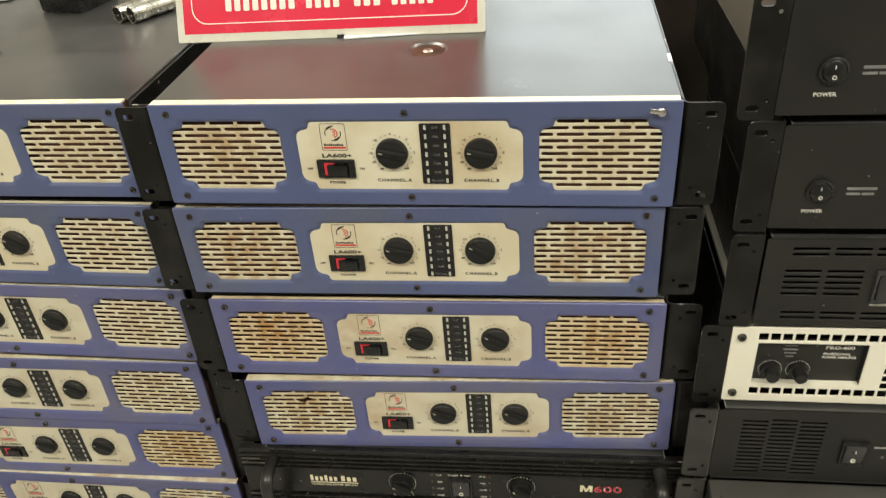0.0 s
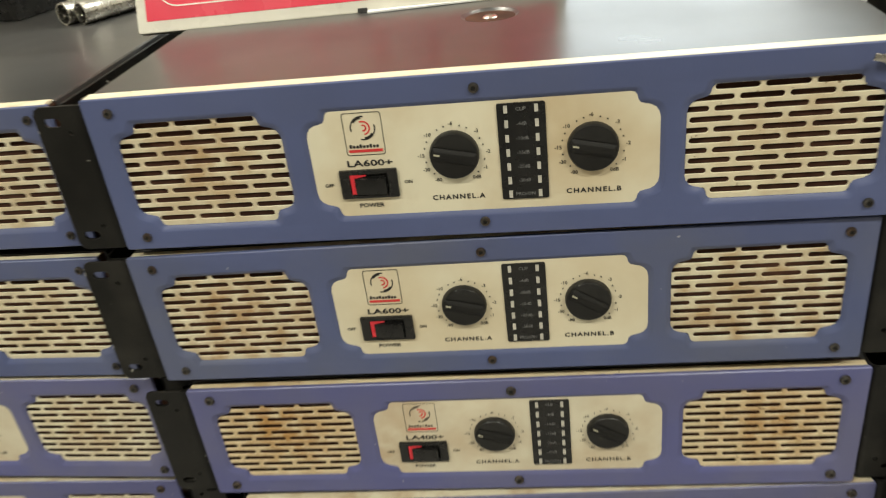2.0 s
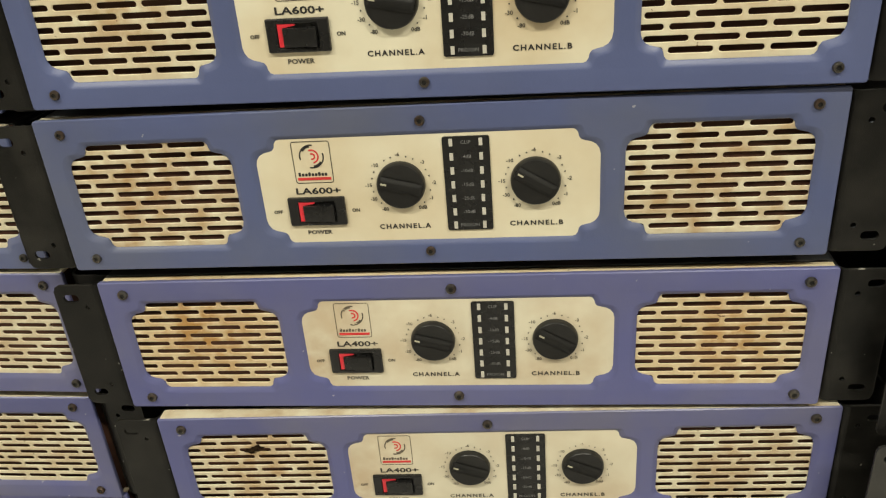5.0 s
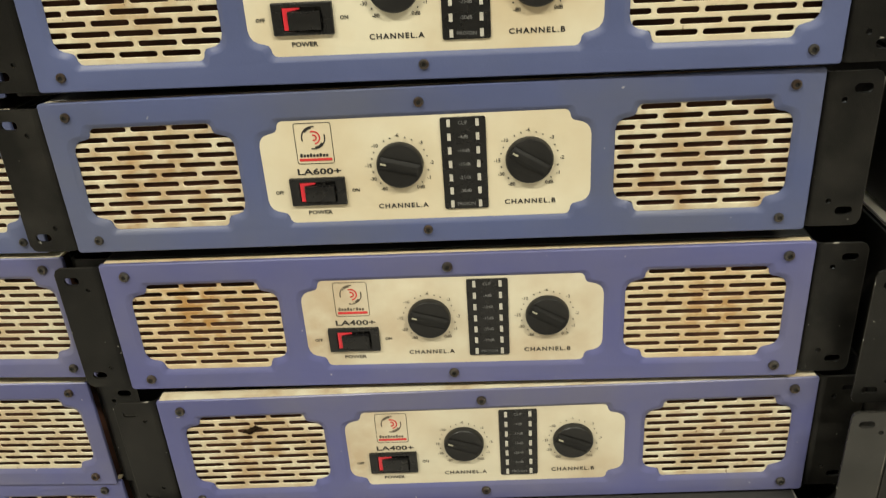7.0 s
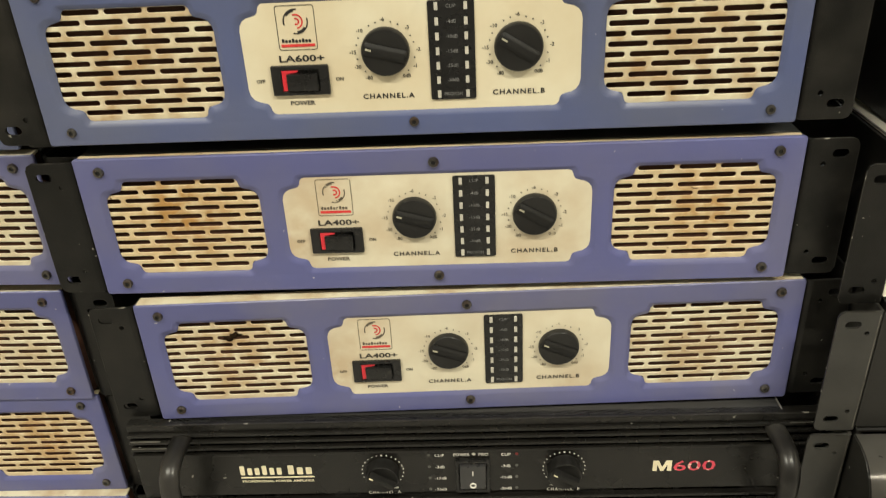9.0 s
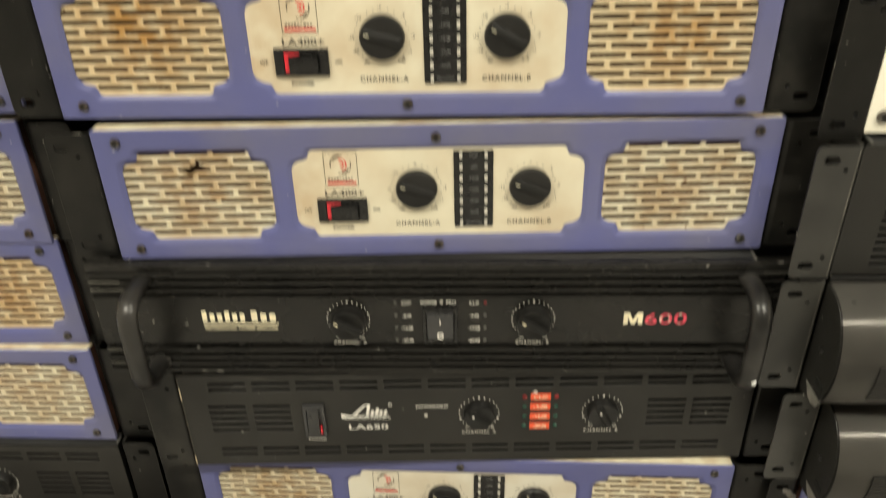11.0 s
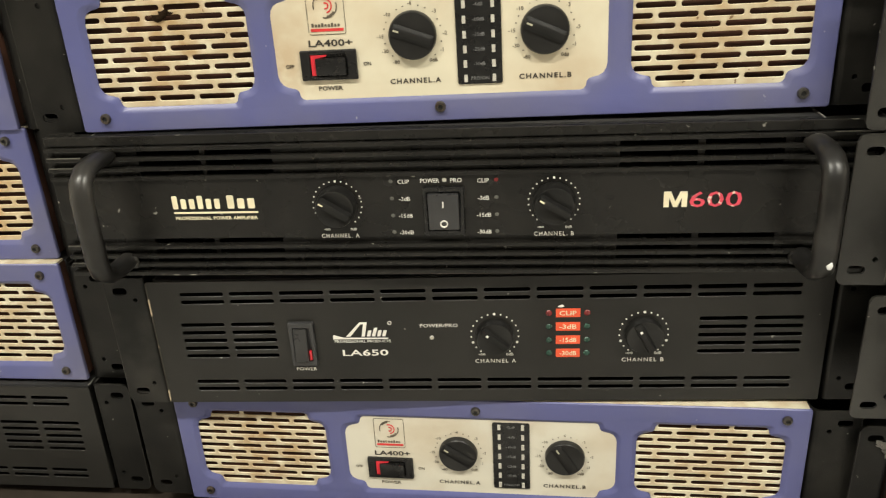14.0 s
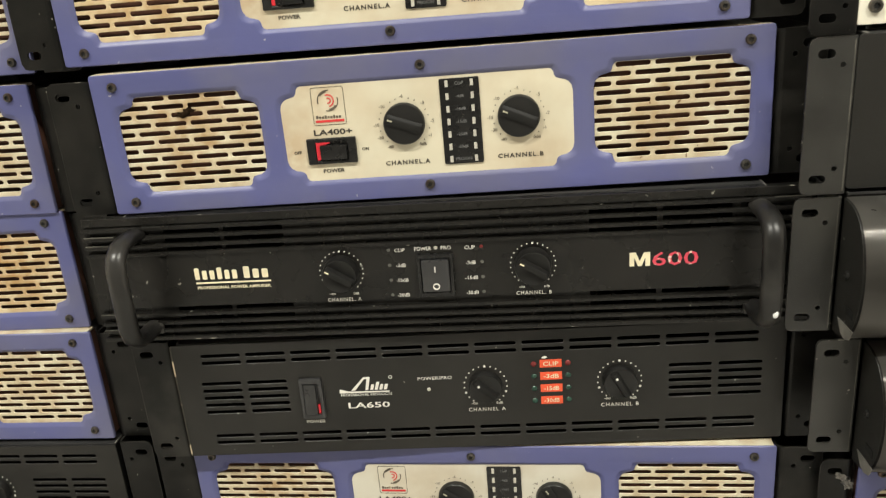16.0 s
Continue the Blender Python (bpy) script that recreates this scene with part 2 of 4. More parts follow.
def box(bm, x0, x1, y0, y1, z0, z1, bevel=0.0):
    m = Matrix.LocRotScale(((x0 + x1) / 2, (y0 + y1) / 2, (z0 + z1) / 2), None, (x1 - x0, y1 - y0, z1 - z0))
    vs = bmesh.ops.create_cube(bm, size=1, matrix=m)["verts"]
    if bevel:
        es = list({e for v in vs for e in v.link_edges})
        bmesh.ops.bevel(bm, geom=es, offset=bevel, segments=2, profile=0.6, affect="EDGES")
    return bm


def plate(bm, loops, y0, y1, bevel=0.0, slope=0.0):
    """A sheet in the xz plane, from its front y0 to its back y1, with the first loop outside and the others as openings.
    bevel: its rounded outer edge; slope: the flat slope round the openings."""
    es, rings = [], []
    for loop in loops:
        vs = [bm.verts.new((x, y0, z)) for x, z in loop]
        rings.append([bm.edges.new((vs[i], vs[i - 1])) for i in range(len(vs))])
        es += rings[-1]
    faces = [g for g in bmesh.ops.triangle_fill(bm, use_beauty=True, edges=es, normal=(0, -1, 0))["geom"] if isinstance(g, bmesh.types.BMFace)]
    out = bmesh.ops.extrude_face_region(bm, geom=faces)["geom"]
    for v in {g for g in out if isinstance(g, bmesh.types.BMVert)}:
        v.co.y += y1 - y0
    if slope:
        bmesh.ops.bevel(bm, geom=[e for r in rings[1:] for e in r], offset=slope, segments=3 if slope > 0.001 else 1, profile=0.5, affect="EDGES")
        es = rings[0]
    if bevel:
        bmesh.ops.bevel(bm, geom=es, offset=bevel, segments=2, profile=0.5, affect="EDGES")
    return bm


def lathe(bm, profile, seg=28, cx=0.0, cz=0.0):
    """Turns (radius, y) pairs round an axis along y."""
    rings = []
    for r, y in profile:
        if r < 1e-6:
            rings.append([bm.verts.new((cx, y, cz))])
        else:
            rings.append([bm.verts.new((cx + r * math.cos(2 * math.pi * i / seg), y, cz + r * math.sin(2 * math.pi * i / seg))) for i in range(seg)])
    for a, b in zip(rings, rings[1:]):
        for i in range(seg):
            q = [a[i % len(a)], a[(i + 1) % len(a)], b[(i + 1) % len(b)], b[i % len(b)]]
            q = list(dict.fromkeys(q))
            if len(q) > 2:
                bm.faces.new(q)
    return bm


def sweep(bm, pts, rx, rn, seg=12):
    """A bar of elliptical section along points in a yz plane."""
    pts = [Vector(p) for p in pts]
    rings = []
    for i, p in enumerate(pts):
        d = (pts[min(i + 1, len(pts) - 1)] - pts[max(i - 1, 0)]).normalized()
        n = Vector((1, 0, 0)).cross(d)
        rings.append([bm.verts.new(p + Vector((1, 0, 0)) * rx * math.cos(2 * math.pi * k / seg) + n * rn * math.sin(2 * math.pi * k / seg)) for k in range(seg)])
    for a, b in zip(rings, rings[1:]):
        for k in range(seg):
            bm.faces.new((a[k], a[(k + 1) % seg], b[(k + 1) % seg], b[k]))
    bm.faces.new(rings[0])
    bm.faces.new(rings[-1])
    return bm


def rounded(x0, x1, z0, z1, r, n=4):
    pts = []
    for cx, cz, a0 in ((x1 - r, z1 - r, 0), (x0 + r, z1 - r, 90), (x0 + r, z0 + r, 180), (x1 - r, z0 + r, 270)):
        pts += [(cx + r * math.cos(radians(a0 + 90 * i / n)), cz + r * math.sin(radians(a0 + 90 * i / n))) for i in range(n + 1)]
    return pts


def circle(cx, cz, r, n=14):
    return [(cx + r * math.cos(2 * math.pi * i / n), cz + r * math.sin(2 * math.pi * i / n)) for i in range(n)]


def arc_band(cx, cz, r0, r1, a0, a1, n=12):
    out = [(cx + r1 * math.cos(radians(a0 + (a1 - a0) * i / n)), cz + r1 * math.sin(radians(a0 + (a1 - a0) * i / n))) for i in range(n + 1)]
    inn = [(cx + r0 * math.cos(radians(a0 + (a1 - a0) * i / n)), cz + r0 * math.sin(radians(a0 + (a1 - a0) * i / n))) for i in range(n + 1)]
    return out + inn[::-1]


MESHES = {}


def cached(key, maker):
    if key not in MESHES:
        MESHES[key] = maker()
    return MESHES[key]


GLYPHS = {}


def glyphs(text, bold=0.0):
    """The outline mesh of a word, 1 high in capitals, as vertices and faces about its middle."""
    if (text, bold) not in GLYPHS:
        cu = bpy.data.curves.new("word", "FONT")
        cu.body, cu.align_x, cu.align_y, cu.resolution_u, cu.offset = text, "CENTER", "CENTER", 2, bold
        cu.space_character = 1.28 if "CHANNEL" in text else 1.0
        ob = new("word", cu)
        bpy.context.view_layer.update()
        me = bpy.data.meshes.new_from_object(ob.evaluated_get(bpy.context.evaluated_depsgraph_get()))
        vs = np.array([v.co[:2] for v in me.vertices])
        lo, hi = vs.min(0), vs.max(0)
        GLYPHS[text, bold] = ((vs - (lo + hi) / 2) / (hi[1] - lo[1]), [tuple(p.vertices) for p in me.polygons], (hi[0] - lo[0]) / (hi[1] - lo[1]))
        bpy.data.objects.remove(ob)
        bpy.data.meshes.remove(me)
        bpy.data.curves.remove(cu)
    return GLYPHS[text, bold]


def words(name, items, material, y=-0.0003, bold=0.012):
    """One mesh of printed words: (text, x, z, height, width or None)."""
    def make():
        verts, faces = [], []
        for text, x, z, high, wide in items:
            vs, fs, aspect = glyphs(text, bold)
            sx = wide / aspect if wide else high
            n = len(verts)
            verts.extend((x + a * sx, y, z + b * high) for a, b in vs)
            faces.extend(tuple(n + i for i in f) for f in fs)
        me = bpy.data.meshes.new(name)
        me.from_pydata(verts, [], faces)
        me.materials.append(material)
        return me
    return cached(("words", name, tuple(items), material.name, y), make)


def flat(name, loops_list, material, y=-0.0003, thick=0.00025):
    """Flat printed shapes, each a list of loops."""
    bm = bmesh.new()
    for loops in loops_list:
        plate(bm, loops, y, y + thick)
    return done(bm, name, material)


def part(name, mesh, parent, label="", at=(0, 0, 0), rot=(0, 0, 0), scale=(1, 1, 1)):
    ob = new(name, mesh)
    ob.parent = parent
    ob.location, ob.rotation_euler, ob.scale = at, [radians(a) for a in rot], scale
    if label:
        ob["label"] = label
    return ob


def thing(name, m, label, category, group=""):
    ob = new(name)
    ob.empty_display_size = 0.05
    ob.matrix_world = m
    return tagged(ob, label, category, group)


# ---- the room ----
def slab(name, x0, x1, y0, y1, z0, z1, material, label):
    bm = bmesh.new()
    box(bm, x0, x1, y0, y1, z0, z1)
    return tagged(new(name, done(bm, name, material)), label, name.split("_")[0], kind="structure")


slab("floor", -3.2, 3.2, -3.2, 3.2, -0.1, 0.0, FLOOR, "pale grey-brown tiled shop floor")
slab("ceiling", -3.2, 3.2, -3.2, 3.2, 3.1, 3.2, CEIL, "plain white painted ceiling")
slab("wall_west", -3.2, -3.0, -3.0, 3.0, 0.0, 3.1, WALL, "plain beige painted wall")
slab("wall_east", 3.0, 3.2, -3.0, 3.0, 0.0, 3.1, WALL, "plain beige painted wall")
# Out of view; added dark to deepen the blacks of the fronts facing it.
slab("wall_south", -3.2, 3.2, -3.2, -3.0, 0.0, 3.1, DARKWALL, "unseen wall, kept dark so the black fronts reflect little")


def north_wall():
    bm = bmesh.new()
    plate(bm, [[(-3.2, 0), (3.2, 0), (3.2, 3.1), (-3.2, 3.1)], [(-0.25, 1.05), (2.25, 1.05), (2.25, 2.75), (-0.25, 2.75)]], 3.0, 3.2)
    tagged(new("wall_north", done(bm, "wall_north", WALL)), "beige painted wall with a window opening", "wall", kind="structure")
    win = tagged(new("window_1"), "white framed window with bluish daylight", "window", kind="structure")
    bm = bmesh.new()
    plate(bm, [[(-0.25, 1.05), (2.25, 1.05), (2.25, 2.75), (-0.25, 2.75)], [(-0.20, 1.10), (0.975, 1.10), (0.975, 2.70), (-0.20, 2.70)],
               [(1.025, 1.10), (2.20, 1.10), (2.20, 2.70), (1.025, 2.70)]], 3.03, 3.08, 0.004)
    part("window_frame", done(bm, "window_frame", FRAME), win)
    bm = bmesh.new()
    plate(bm, [[(-0.8, 0.6), (2.8, 0.6), (2.8, 3.2), (-0.8, 3.2)]], 3.22, 3.23)
    tagged(new("backdrop", done(bm, "backdrop", SKY)), "bright overcast daylight outside the window", "sky", kind="structure")


north_wall()


def ceiling_light(x, y):
    root = thing("ceiling_light", pose(x, y, 3.1), "white fluorescent tube fitting on the ceiling", "lamp", "ceiling lights")
    def body():
        bm = bmesh.new()
        box(bm, -0.62, 0.62, -0.08, 0.08, -0.05, 0.0, 0.006)
        return done(bm, "fitting_body", FRAME)
    def tube():
        bm = bmesh.new()
        lathe(bm, [(0, -0.58), (0.013, -0.58), (0.013, 0.58), (0, 0.58)], 12)
        return done(bm, "tube", TUBE, True)
    part("fitting_body", cached("fitting_body", body), root)
    part("tube", cached("tube", tube), root, "glowing fluorescent tube", (0, 0, -0.066), (0, 0, 90))


for tx, ty in TUBES:
    ceiling_light(tx, ty)


def bench():
    root = thing("low_bench", pose(0, 0.18, 0), "dark low wooden bench carrying the amplifier stacks", "bench")
    bm = bmesh.new()
    part("bench_top", done(box(bm, -0.9, 0.95, -0.25, 0.33, 0.36, 0.40, 0.003), "bench_top", WOOD), root)
    for x in (-0.84, 0.0, 0.89):
        for y in (-0.2, 0.28):
            bm = bmesh.new()
            part("leg", done(box(bm, x - 0.03, x + 0.03, y - 0.03, y + 0.03, 0.0, 0.36, 0.003), "leg", WOOD), root)


bench()

def back_cabinet():
    root = thing("cabinet", pose(0.1, 0.85, 0), "dark brown wooden cabinet standing behind the stacks", "cabinet")
    bm = bmesh.new()
    part("cabinet_body", done(box(bm, -1.2, 1.2, -0.2, 0.2, 0.0, 1.14, 0.003), "cabinet_body", WOOD), root)
    bm = bmesh.new()
    part("cabinet_top", done(box(bm, -1.22, 1.22, -0.22, 0.21, 1.141, 1.165, 0.003), "cabinet_top", WOOD), root)


back_cabinet()

# ---- parts that the amplifiers share; fronts face -y, x across, z up, origin in the middle of the front ----
TOP = 0.0470


def ear_mesh(side, x0, x1, z0, z1, back=0.30, material=EAR, r=0.0065):
    """A steel bracket: a slotted flange in front, a rounded bend and a long side plate."""
    def make():
        bm = bmesh.new()
        loops = [[(x0 + r, z0), (x1 - 0.004, z0), (x1 - 0.0012, z0 + 0.0012), (x1, z0 + 0.004), (x1, z1 - 0.004), (x1 - 0.0012, z1 - 0.0012), (x1 - 0.004, z1), (x0 + r, z1)]]
        for z in (z1 - 0.0095, z0 + 0.0095):
            loops.append(rounded(x1 - 0.0150, x1 - 0.0050, z - 0.0027, z + 0.0027, 0.0026))
        for z in (z1 - 0.0160, z0 + 0.0160):
            loops.append(circle(x1 - 0.0195, z, 0.0017, 8))
        if side < 0:
            loops = [[(-x, z) for x, z in lp][::-1] for lp in loops]
        plate(bm, loops, 0.0, 0.0018)
        outer = [(x0 + r - r * math.sin(radians(a)), r - r * math.cos(radians(a))) for a in range(0, 91, 15)] + [(x0, back)]
        inner = [(x0 + 0.0016, back)] + [(x0 + r - (r - 0.0018) * math.sin(radians(a)), r - (r - 0.0018) * math.cos(radians(a))) for a in range(90, -1, -15)]
        ring = [(side * x, y) for x, y in outer + inner]
        lo, hi = [[bm.verts.new((x, y, z)) for x, y in ring] for z in (z0, z1)]
        n, k = len(ring), len(outer)
        for i in range(n):
            bm.faces.new((lo[i], lo[(i + 1) % n], hi[(i + 1) % n], hi[i]))
        for v in (lo, hi):
            for i in range(k - 1):
                bm.faces.new((v[i], v[i + 1], v[n - 2 - i], v[n - 1 - i]))
        return done(bm, "rack_ear", material, True)
    return cached(("ear", side, x0, x1, z0, z1, material.name, r, back), make)


def ear_rim(side, x0, x1, z0, z1):
    """The rubbed edge along the top and the outer side of a bracket's flange."""
    def make():
        bm = bmesh.new()
        box(bm, *sorted((side * (x0 + 0.006), side * (x1 - 0.004))), -0.0002, 0.0012, z1 - 0.0001, z1 + 0.0003)
        box(bm, *sorted((side * (x1 - 0.0001), side * (x1 + 0.0003))), -0.0002, 0.0012, z0 + 0.004, z1 - 0.004)
        return done(bm, "worn_rim", SCUFF)
    return cached(("rim", side, x0, x1, z0, z1), make)


def ears(root, y, x0, x1, z0, z1, material=EAR, label="black slotted steel rack ear", r=0.0022, back=0.30):
    for side in (-1, 1):
        ear = part("rack_ear", ear_mesh(side, x0, x1, z0, z1, back, material, r), root, label, (0, y, 0))
        part("worn_rim", ear_rim(side, x0, x1, z0, z1), ear, "rubbed edge of the flange")
        def rim():
            bm = bmesh.new()
            box(bm, -0.0008, 0.0008, r + 0.001, back, 0.0, 0.0003)
            return done(bm, "worn_edge", SCUFF)
        part("worn_edge", cached(("ear_rim", r, back), rim), ear, "scuffed edge with highlight flecks painted in", (side * (x0 + 0.0008), 0, z1))
        # The bend's highlight is painted in together with its wear.
        if material is EAR_DUSTY_LIT:
            def bend():
                bm = bmesh.new()
                box(bm, -0.0003, 0.0003, -0.0002, 0.0004, z0 + 0.002, z1 - 0.002)
                return done(bm, "worn_bend", BEND)
            part("worn_bend", cached(("bend", z0, z1), bend), ear, "pale line of wear and painted highlight on the bend", (side * (x0 + r), 0, 0))


def screw_mesh():
    bm = bmesh.new()
    lathe(bm, [(0.0036, 0.0), (0.0036, -0.0012), (0.0030, -0.0022), (0.0017, -0.0024), (0.0015, -0.0010), (0, -0.0010)], 14)
    return done(bm, "screw", STEEL, True)


def cap_screw():
    bm = bmesh.new()
    lathe(bm, [(0.0036, 0.0), (0.0034, -0.0014), (0.0024, -0.0022), (0.0010, -0.0012), (0, -0.0012)], 14)
    return done(bm, "cap_screw", HANDLE, True)


def socket_mesh():
    bm = bmesh.new()
    lathe(bm, [(0.0021, -0.00245), (0.0017, -0.0014), (0, -0.0014)], 6)
    return done(bm, "socket", HOLE)


def screw(root, x, z, y=0.0, s=1.0):
    ob = part("screw", cached("screw", screw_mesh), root, "worn steel socket screw", (x, y, z), (0, random.uniform(0, 360), 0), (s, s, s))
    part("socket", cached("socket", socket_mesh), ob)


def foot_mesh():
    bm = bmesh.new()
    box(bm, -0.011, 0.011, -0.011, 0.011, -1.0, 0.0)
    return done(bm, "rubber_foot", RUBBER)


def feet(root, bottom, gap):
    for x in (-0.17, 0.17):
        for y in (0.05, 0.29):
            part("rubber_foot", cached("foot", foot_mesh), root, "", (x, y, bottom), (0, 0, 0), (1, 1, max(gap, 0.001)))


def case_mesh(material, half=0.2190, depth=0.335, y0=0.016):
    """A hollow case, open to the front."""
    def make():
        bm = bmesh.new()
        outer = [(-half, -0.046), (half, -0.046), (half, TOP - 0.0016), (-half, TOP - 0.0016)]
        inner = [(-half + 0.0015, -0.0445), (half - 0.0015, -0.0445), (half - 0.0015, TOP - 0.0031), (-half + 0.0015, TOP - 0.0031)]
        plate(bm, [outer, inner], y0, depth - 0.002)
        box(bm, -half, half, depth - 0.002, depth, -0.046, TOP - 0.0016)
        return done(bm, "case", material)
    return cached(("case", material.name, half, y0, depth), make)


def knob_parts(root, x, z, y, r, turn, cap=KNOB, deep=0.013, pointer=WHITE_INK, start=0.80, line=0.24, wide=0.036):
    def body():
        bm = bmesh.new()
        lathe(bm, [(r, 0.0), (r, -0.0015), (r * 0.97, -deep * 0.62), (r * 0.93, -deep * 0.72), (r * 0.88, -deep * 0.72), (r * 0.80, -deep * 0.66), (0, -deep * 0.66)], 36)
        return done(bm, "knob", cap, True)
    def grip():
        bm = bmesh.new()
        box(bm, -r * 0.88, r * 0.88, -deep, -deep * 0.5, -r * 0.27, r * 0.27, r * 0.09)
        for v in bm.verts:
            if v.co.y < -deep * 0.8:
                v.co.z *= 0.62
                v.co.x *= 0.93
        return done(bm, "grip", GRIP, True)
    def mark():
        bm = bmesh.new()
        box(bm, -r * start, -r * (start - line), -deep - 0.0003, -deep * 0.9, -r * wide, r * wide)
        return done(bm, "pointer", pointer)
    k = part("knob", cached(("knob", r, deep, cap.name), body), root, "round black control knob", (x, y, z), (0, turn, 0))
    part("grip", cached(("grip", r, deep, cap.name), grip), k)
    part("pointer", cached(("pointer", r, deep, pointer.name, start), mark), k, "pale pointer line")
    return k


def dot_ring(name, r, size, a0, a1, n, material, big=()):
    def make():
        bm = bmesh.new()
        for i in range(n):
            a = radians(a0 + (a1 - a0) * i / (n - 1))
            plate(bm, [circle(r * math.cos(a), r * math.sin(a), size * (1.7 if i in big else 1), 8)], -0.0003, 0.0)
        return done(bm, name, material)
    return cached((name, r, size, n, material.name), make)


# ---- the blue amplifiers ----
def notched(x0, x1, z0, z1):
    """A window with stepped, rounded corners."""
    c = [(0.0150, 0.0), (0.0133, 0.0006), (0.0121, 0.0022), (0.0116, 0.0046), (0.0104, 0.0063), (0.0080, 0.0071), (0.0050, 0.0078), (0.0024, 0.0093), (0.0007, 0.0118), (0.0, 0.0150)]
    tl = [(x0 + a, z1 - b) for a, b in c]
    bl = [(x0 + a, z0 + b) for a, b in c[::-1]]
    br = [(x1 - a, z0 + b) for a, b in c]
    tr = [(x1 - a, z1 - b) for a, b in c[::-1]]
    return tl + bl + br + tr


WINDOWS = ((-0.2072, -0.1100, -0.0336, 0.0318), (-0.0952, 0.0965, -0.0328, 0.0308), (0.1100, 0.2080, -0.0336, 0.0318))


def blue_panel(paint):
    """A pressed front with three windows, each with a broad sloping edge that falls back to the plates behind."""
    bm = bmesh.new()
    lip = 0.0034

    def ring(loop, y):
        return [bm.verts.new((x, y, z)) for x, z in loop]

    def band(rings):
        for p, q in zip(rings, rings[1:]):
            for i in range(len(p)):
                bm.faces.new((p[i], p[i - 1], q[i - 1], q[i]))

    rim = ring(rounded(-0.2209, 0.2209, -0.0474, 0.0474, 0.0015, 2), 0.0)
    holes = [ring(notched(x0 - lip, x1 + lip, z0 - lip, z1 + lip), 0.0) for x0, x1, z0, z1 in WINDOWS]
    es = [bm.edges.new((loop[i], loop[i - 1])) for loop in [rim] + holes for i in range(len(loop))]
    bmesh.ops.triangle_fill(bm, use_beauty=True, edges=es, normal=(0, -1, 0))
    edge = rounded(-0.2215, 0.2215, -0.0480, 0.0480, 0.0018, 2)
    band([rim, ring(edge, 0.0007), ring(edge, 0.0027)])
    for w, hole in zip(WINDOWS, holes):
        near = notched(*w)
        steps = []
        for k in (0.12, 0.3, 0.5, 0.7, 0.88, 1.0):
            loop = [(v.co.x + (x - v.co.x) * k, v.co.z + (z - v.co.z) * k) for v, (x, z) in zip(hole, near)]
            steps.append(ring(loop, 0.0022 * k ** 1.35))
        band([hole] + steps + [ring(near, 0.0029)])
    return done(bm, "blue_panel", paint, True)


def slot_rows(x0, x1, start):
    """Eleven staggered rows of slots behind a window."""
    slots, pitch = [], 0.02477
    for row in range(11):
        z = 0.0298 - row * 0.00585
        x = start + (pitch / 2 if row % 2 == 0 else 0.0) - pitch
        while x < x1 + 0.002:
            a, b = max(x, x0 - 0.002), min(x + 0.0221, x1 + 0.002)
            if b - a > 0.0050:
                slots.append(rounded(a, b, z - 0.00158, z + 0.00158, 0.0015, 3))
            x += pitch
    return slots


def front_plate(paint, flange):
    bm = bmesh.new()
    plate(bm, [[(-0.2195, -0.0465), (0.2195, -0.0465), (0.2195, TOP), (-0.2195, TOP)]] + slot_rows(-0.2068, -0.1095, -0.2080) + slot_rows(0.1095, 0.2075, 0.1116), 0.0029, 0.0038, 0.0, 0.00035)
    box(bm, -0.2195, 0.2195, *flange)
    return done(bm, "slotted_plate", paint)


def name_plate(paint):
    bm = bmesh.new()
    plate(bm, [rounded(-0.0995, 0.0995, -0.0340, 0.0335, 0.004)], 0.0020, 0.0027)
    return done(bm, "control_plate", paint)


DEEP, DIMPLE = 0.455, (0.003, 0.127)


def cover_mesh():
    bm = bmesh.new()
    loops = [[(-0.2195, 0.0120), (0.2195, 0.0120), (0.2195, DEEP), (-0.2195, DEEP)], circle(*DIMPLE, 0.0190, 28)]
    plate(bm, loops, 0.0, 0.0012, 0.0003)
    for v in bm.verts:
        v.co = (v.co.x, v.co.z, TOP - v.co.y)
    return done(bm, "top_cover", COVER)


def cover_side():
    bm = bmesh.new()
    box(bm, -0.0006, 0.0006, 0.0120, DEEP, -0.044, TOP - 0.0004)
    return done(bm, "cover_side", COVER)


def dimple_mesh():
    bm = bmesh.new()
    lathe(bm, [(0.0194, 0.0), (0.0186, 0.0005), (0.0140, 0.0032), (0.0085, 0.0056), (0.0065, 0.0060), (0.0, 0.0060)], 32)
    for v in bm.verts:
        v.co = (DIMPLE[0] + v.co.x, DIMPLE[1] + v.co.z, TOP + 0.0001 - v.co.y)
    return done(bm, "dimple", COVER, True)


def dimple_screw():
    bm = bmesh.new()
    lathe(bm, [(0.0068, 0.0059), (0.0067, 0.0042), (0.0060, 0.0022), (0.0042, 0.0008), (0.0018, 0.0004), (0.0015, 0.0020), (0, 0.0020)], 20)
    for v in bm.verts:
        v.co = (DIMPLE[0] + v.co.x, DIMPLE[1] + v.co.z, TOP - v.co.y)
    return done(bm, "cover_screw", CHROME, True)


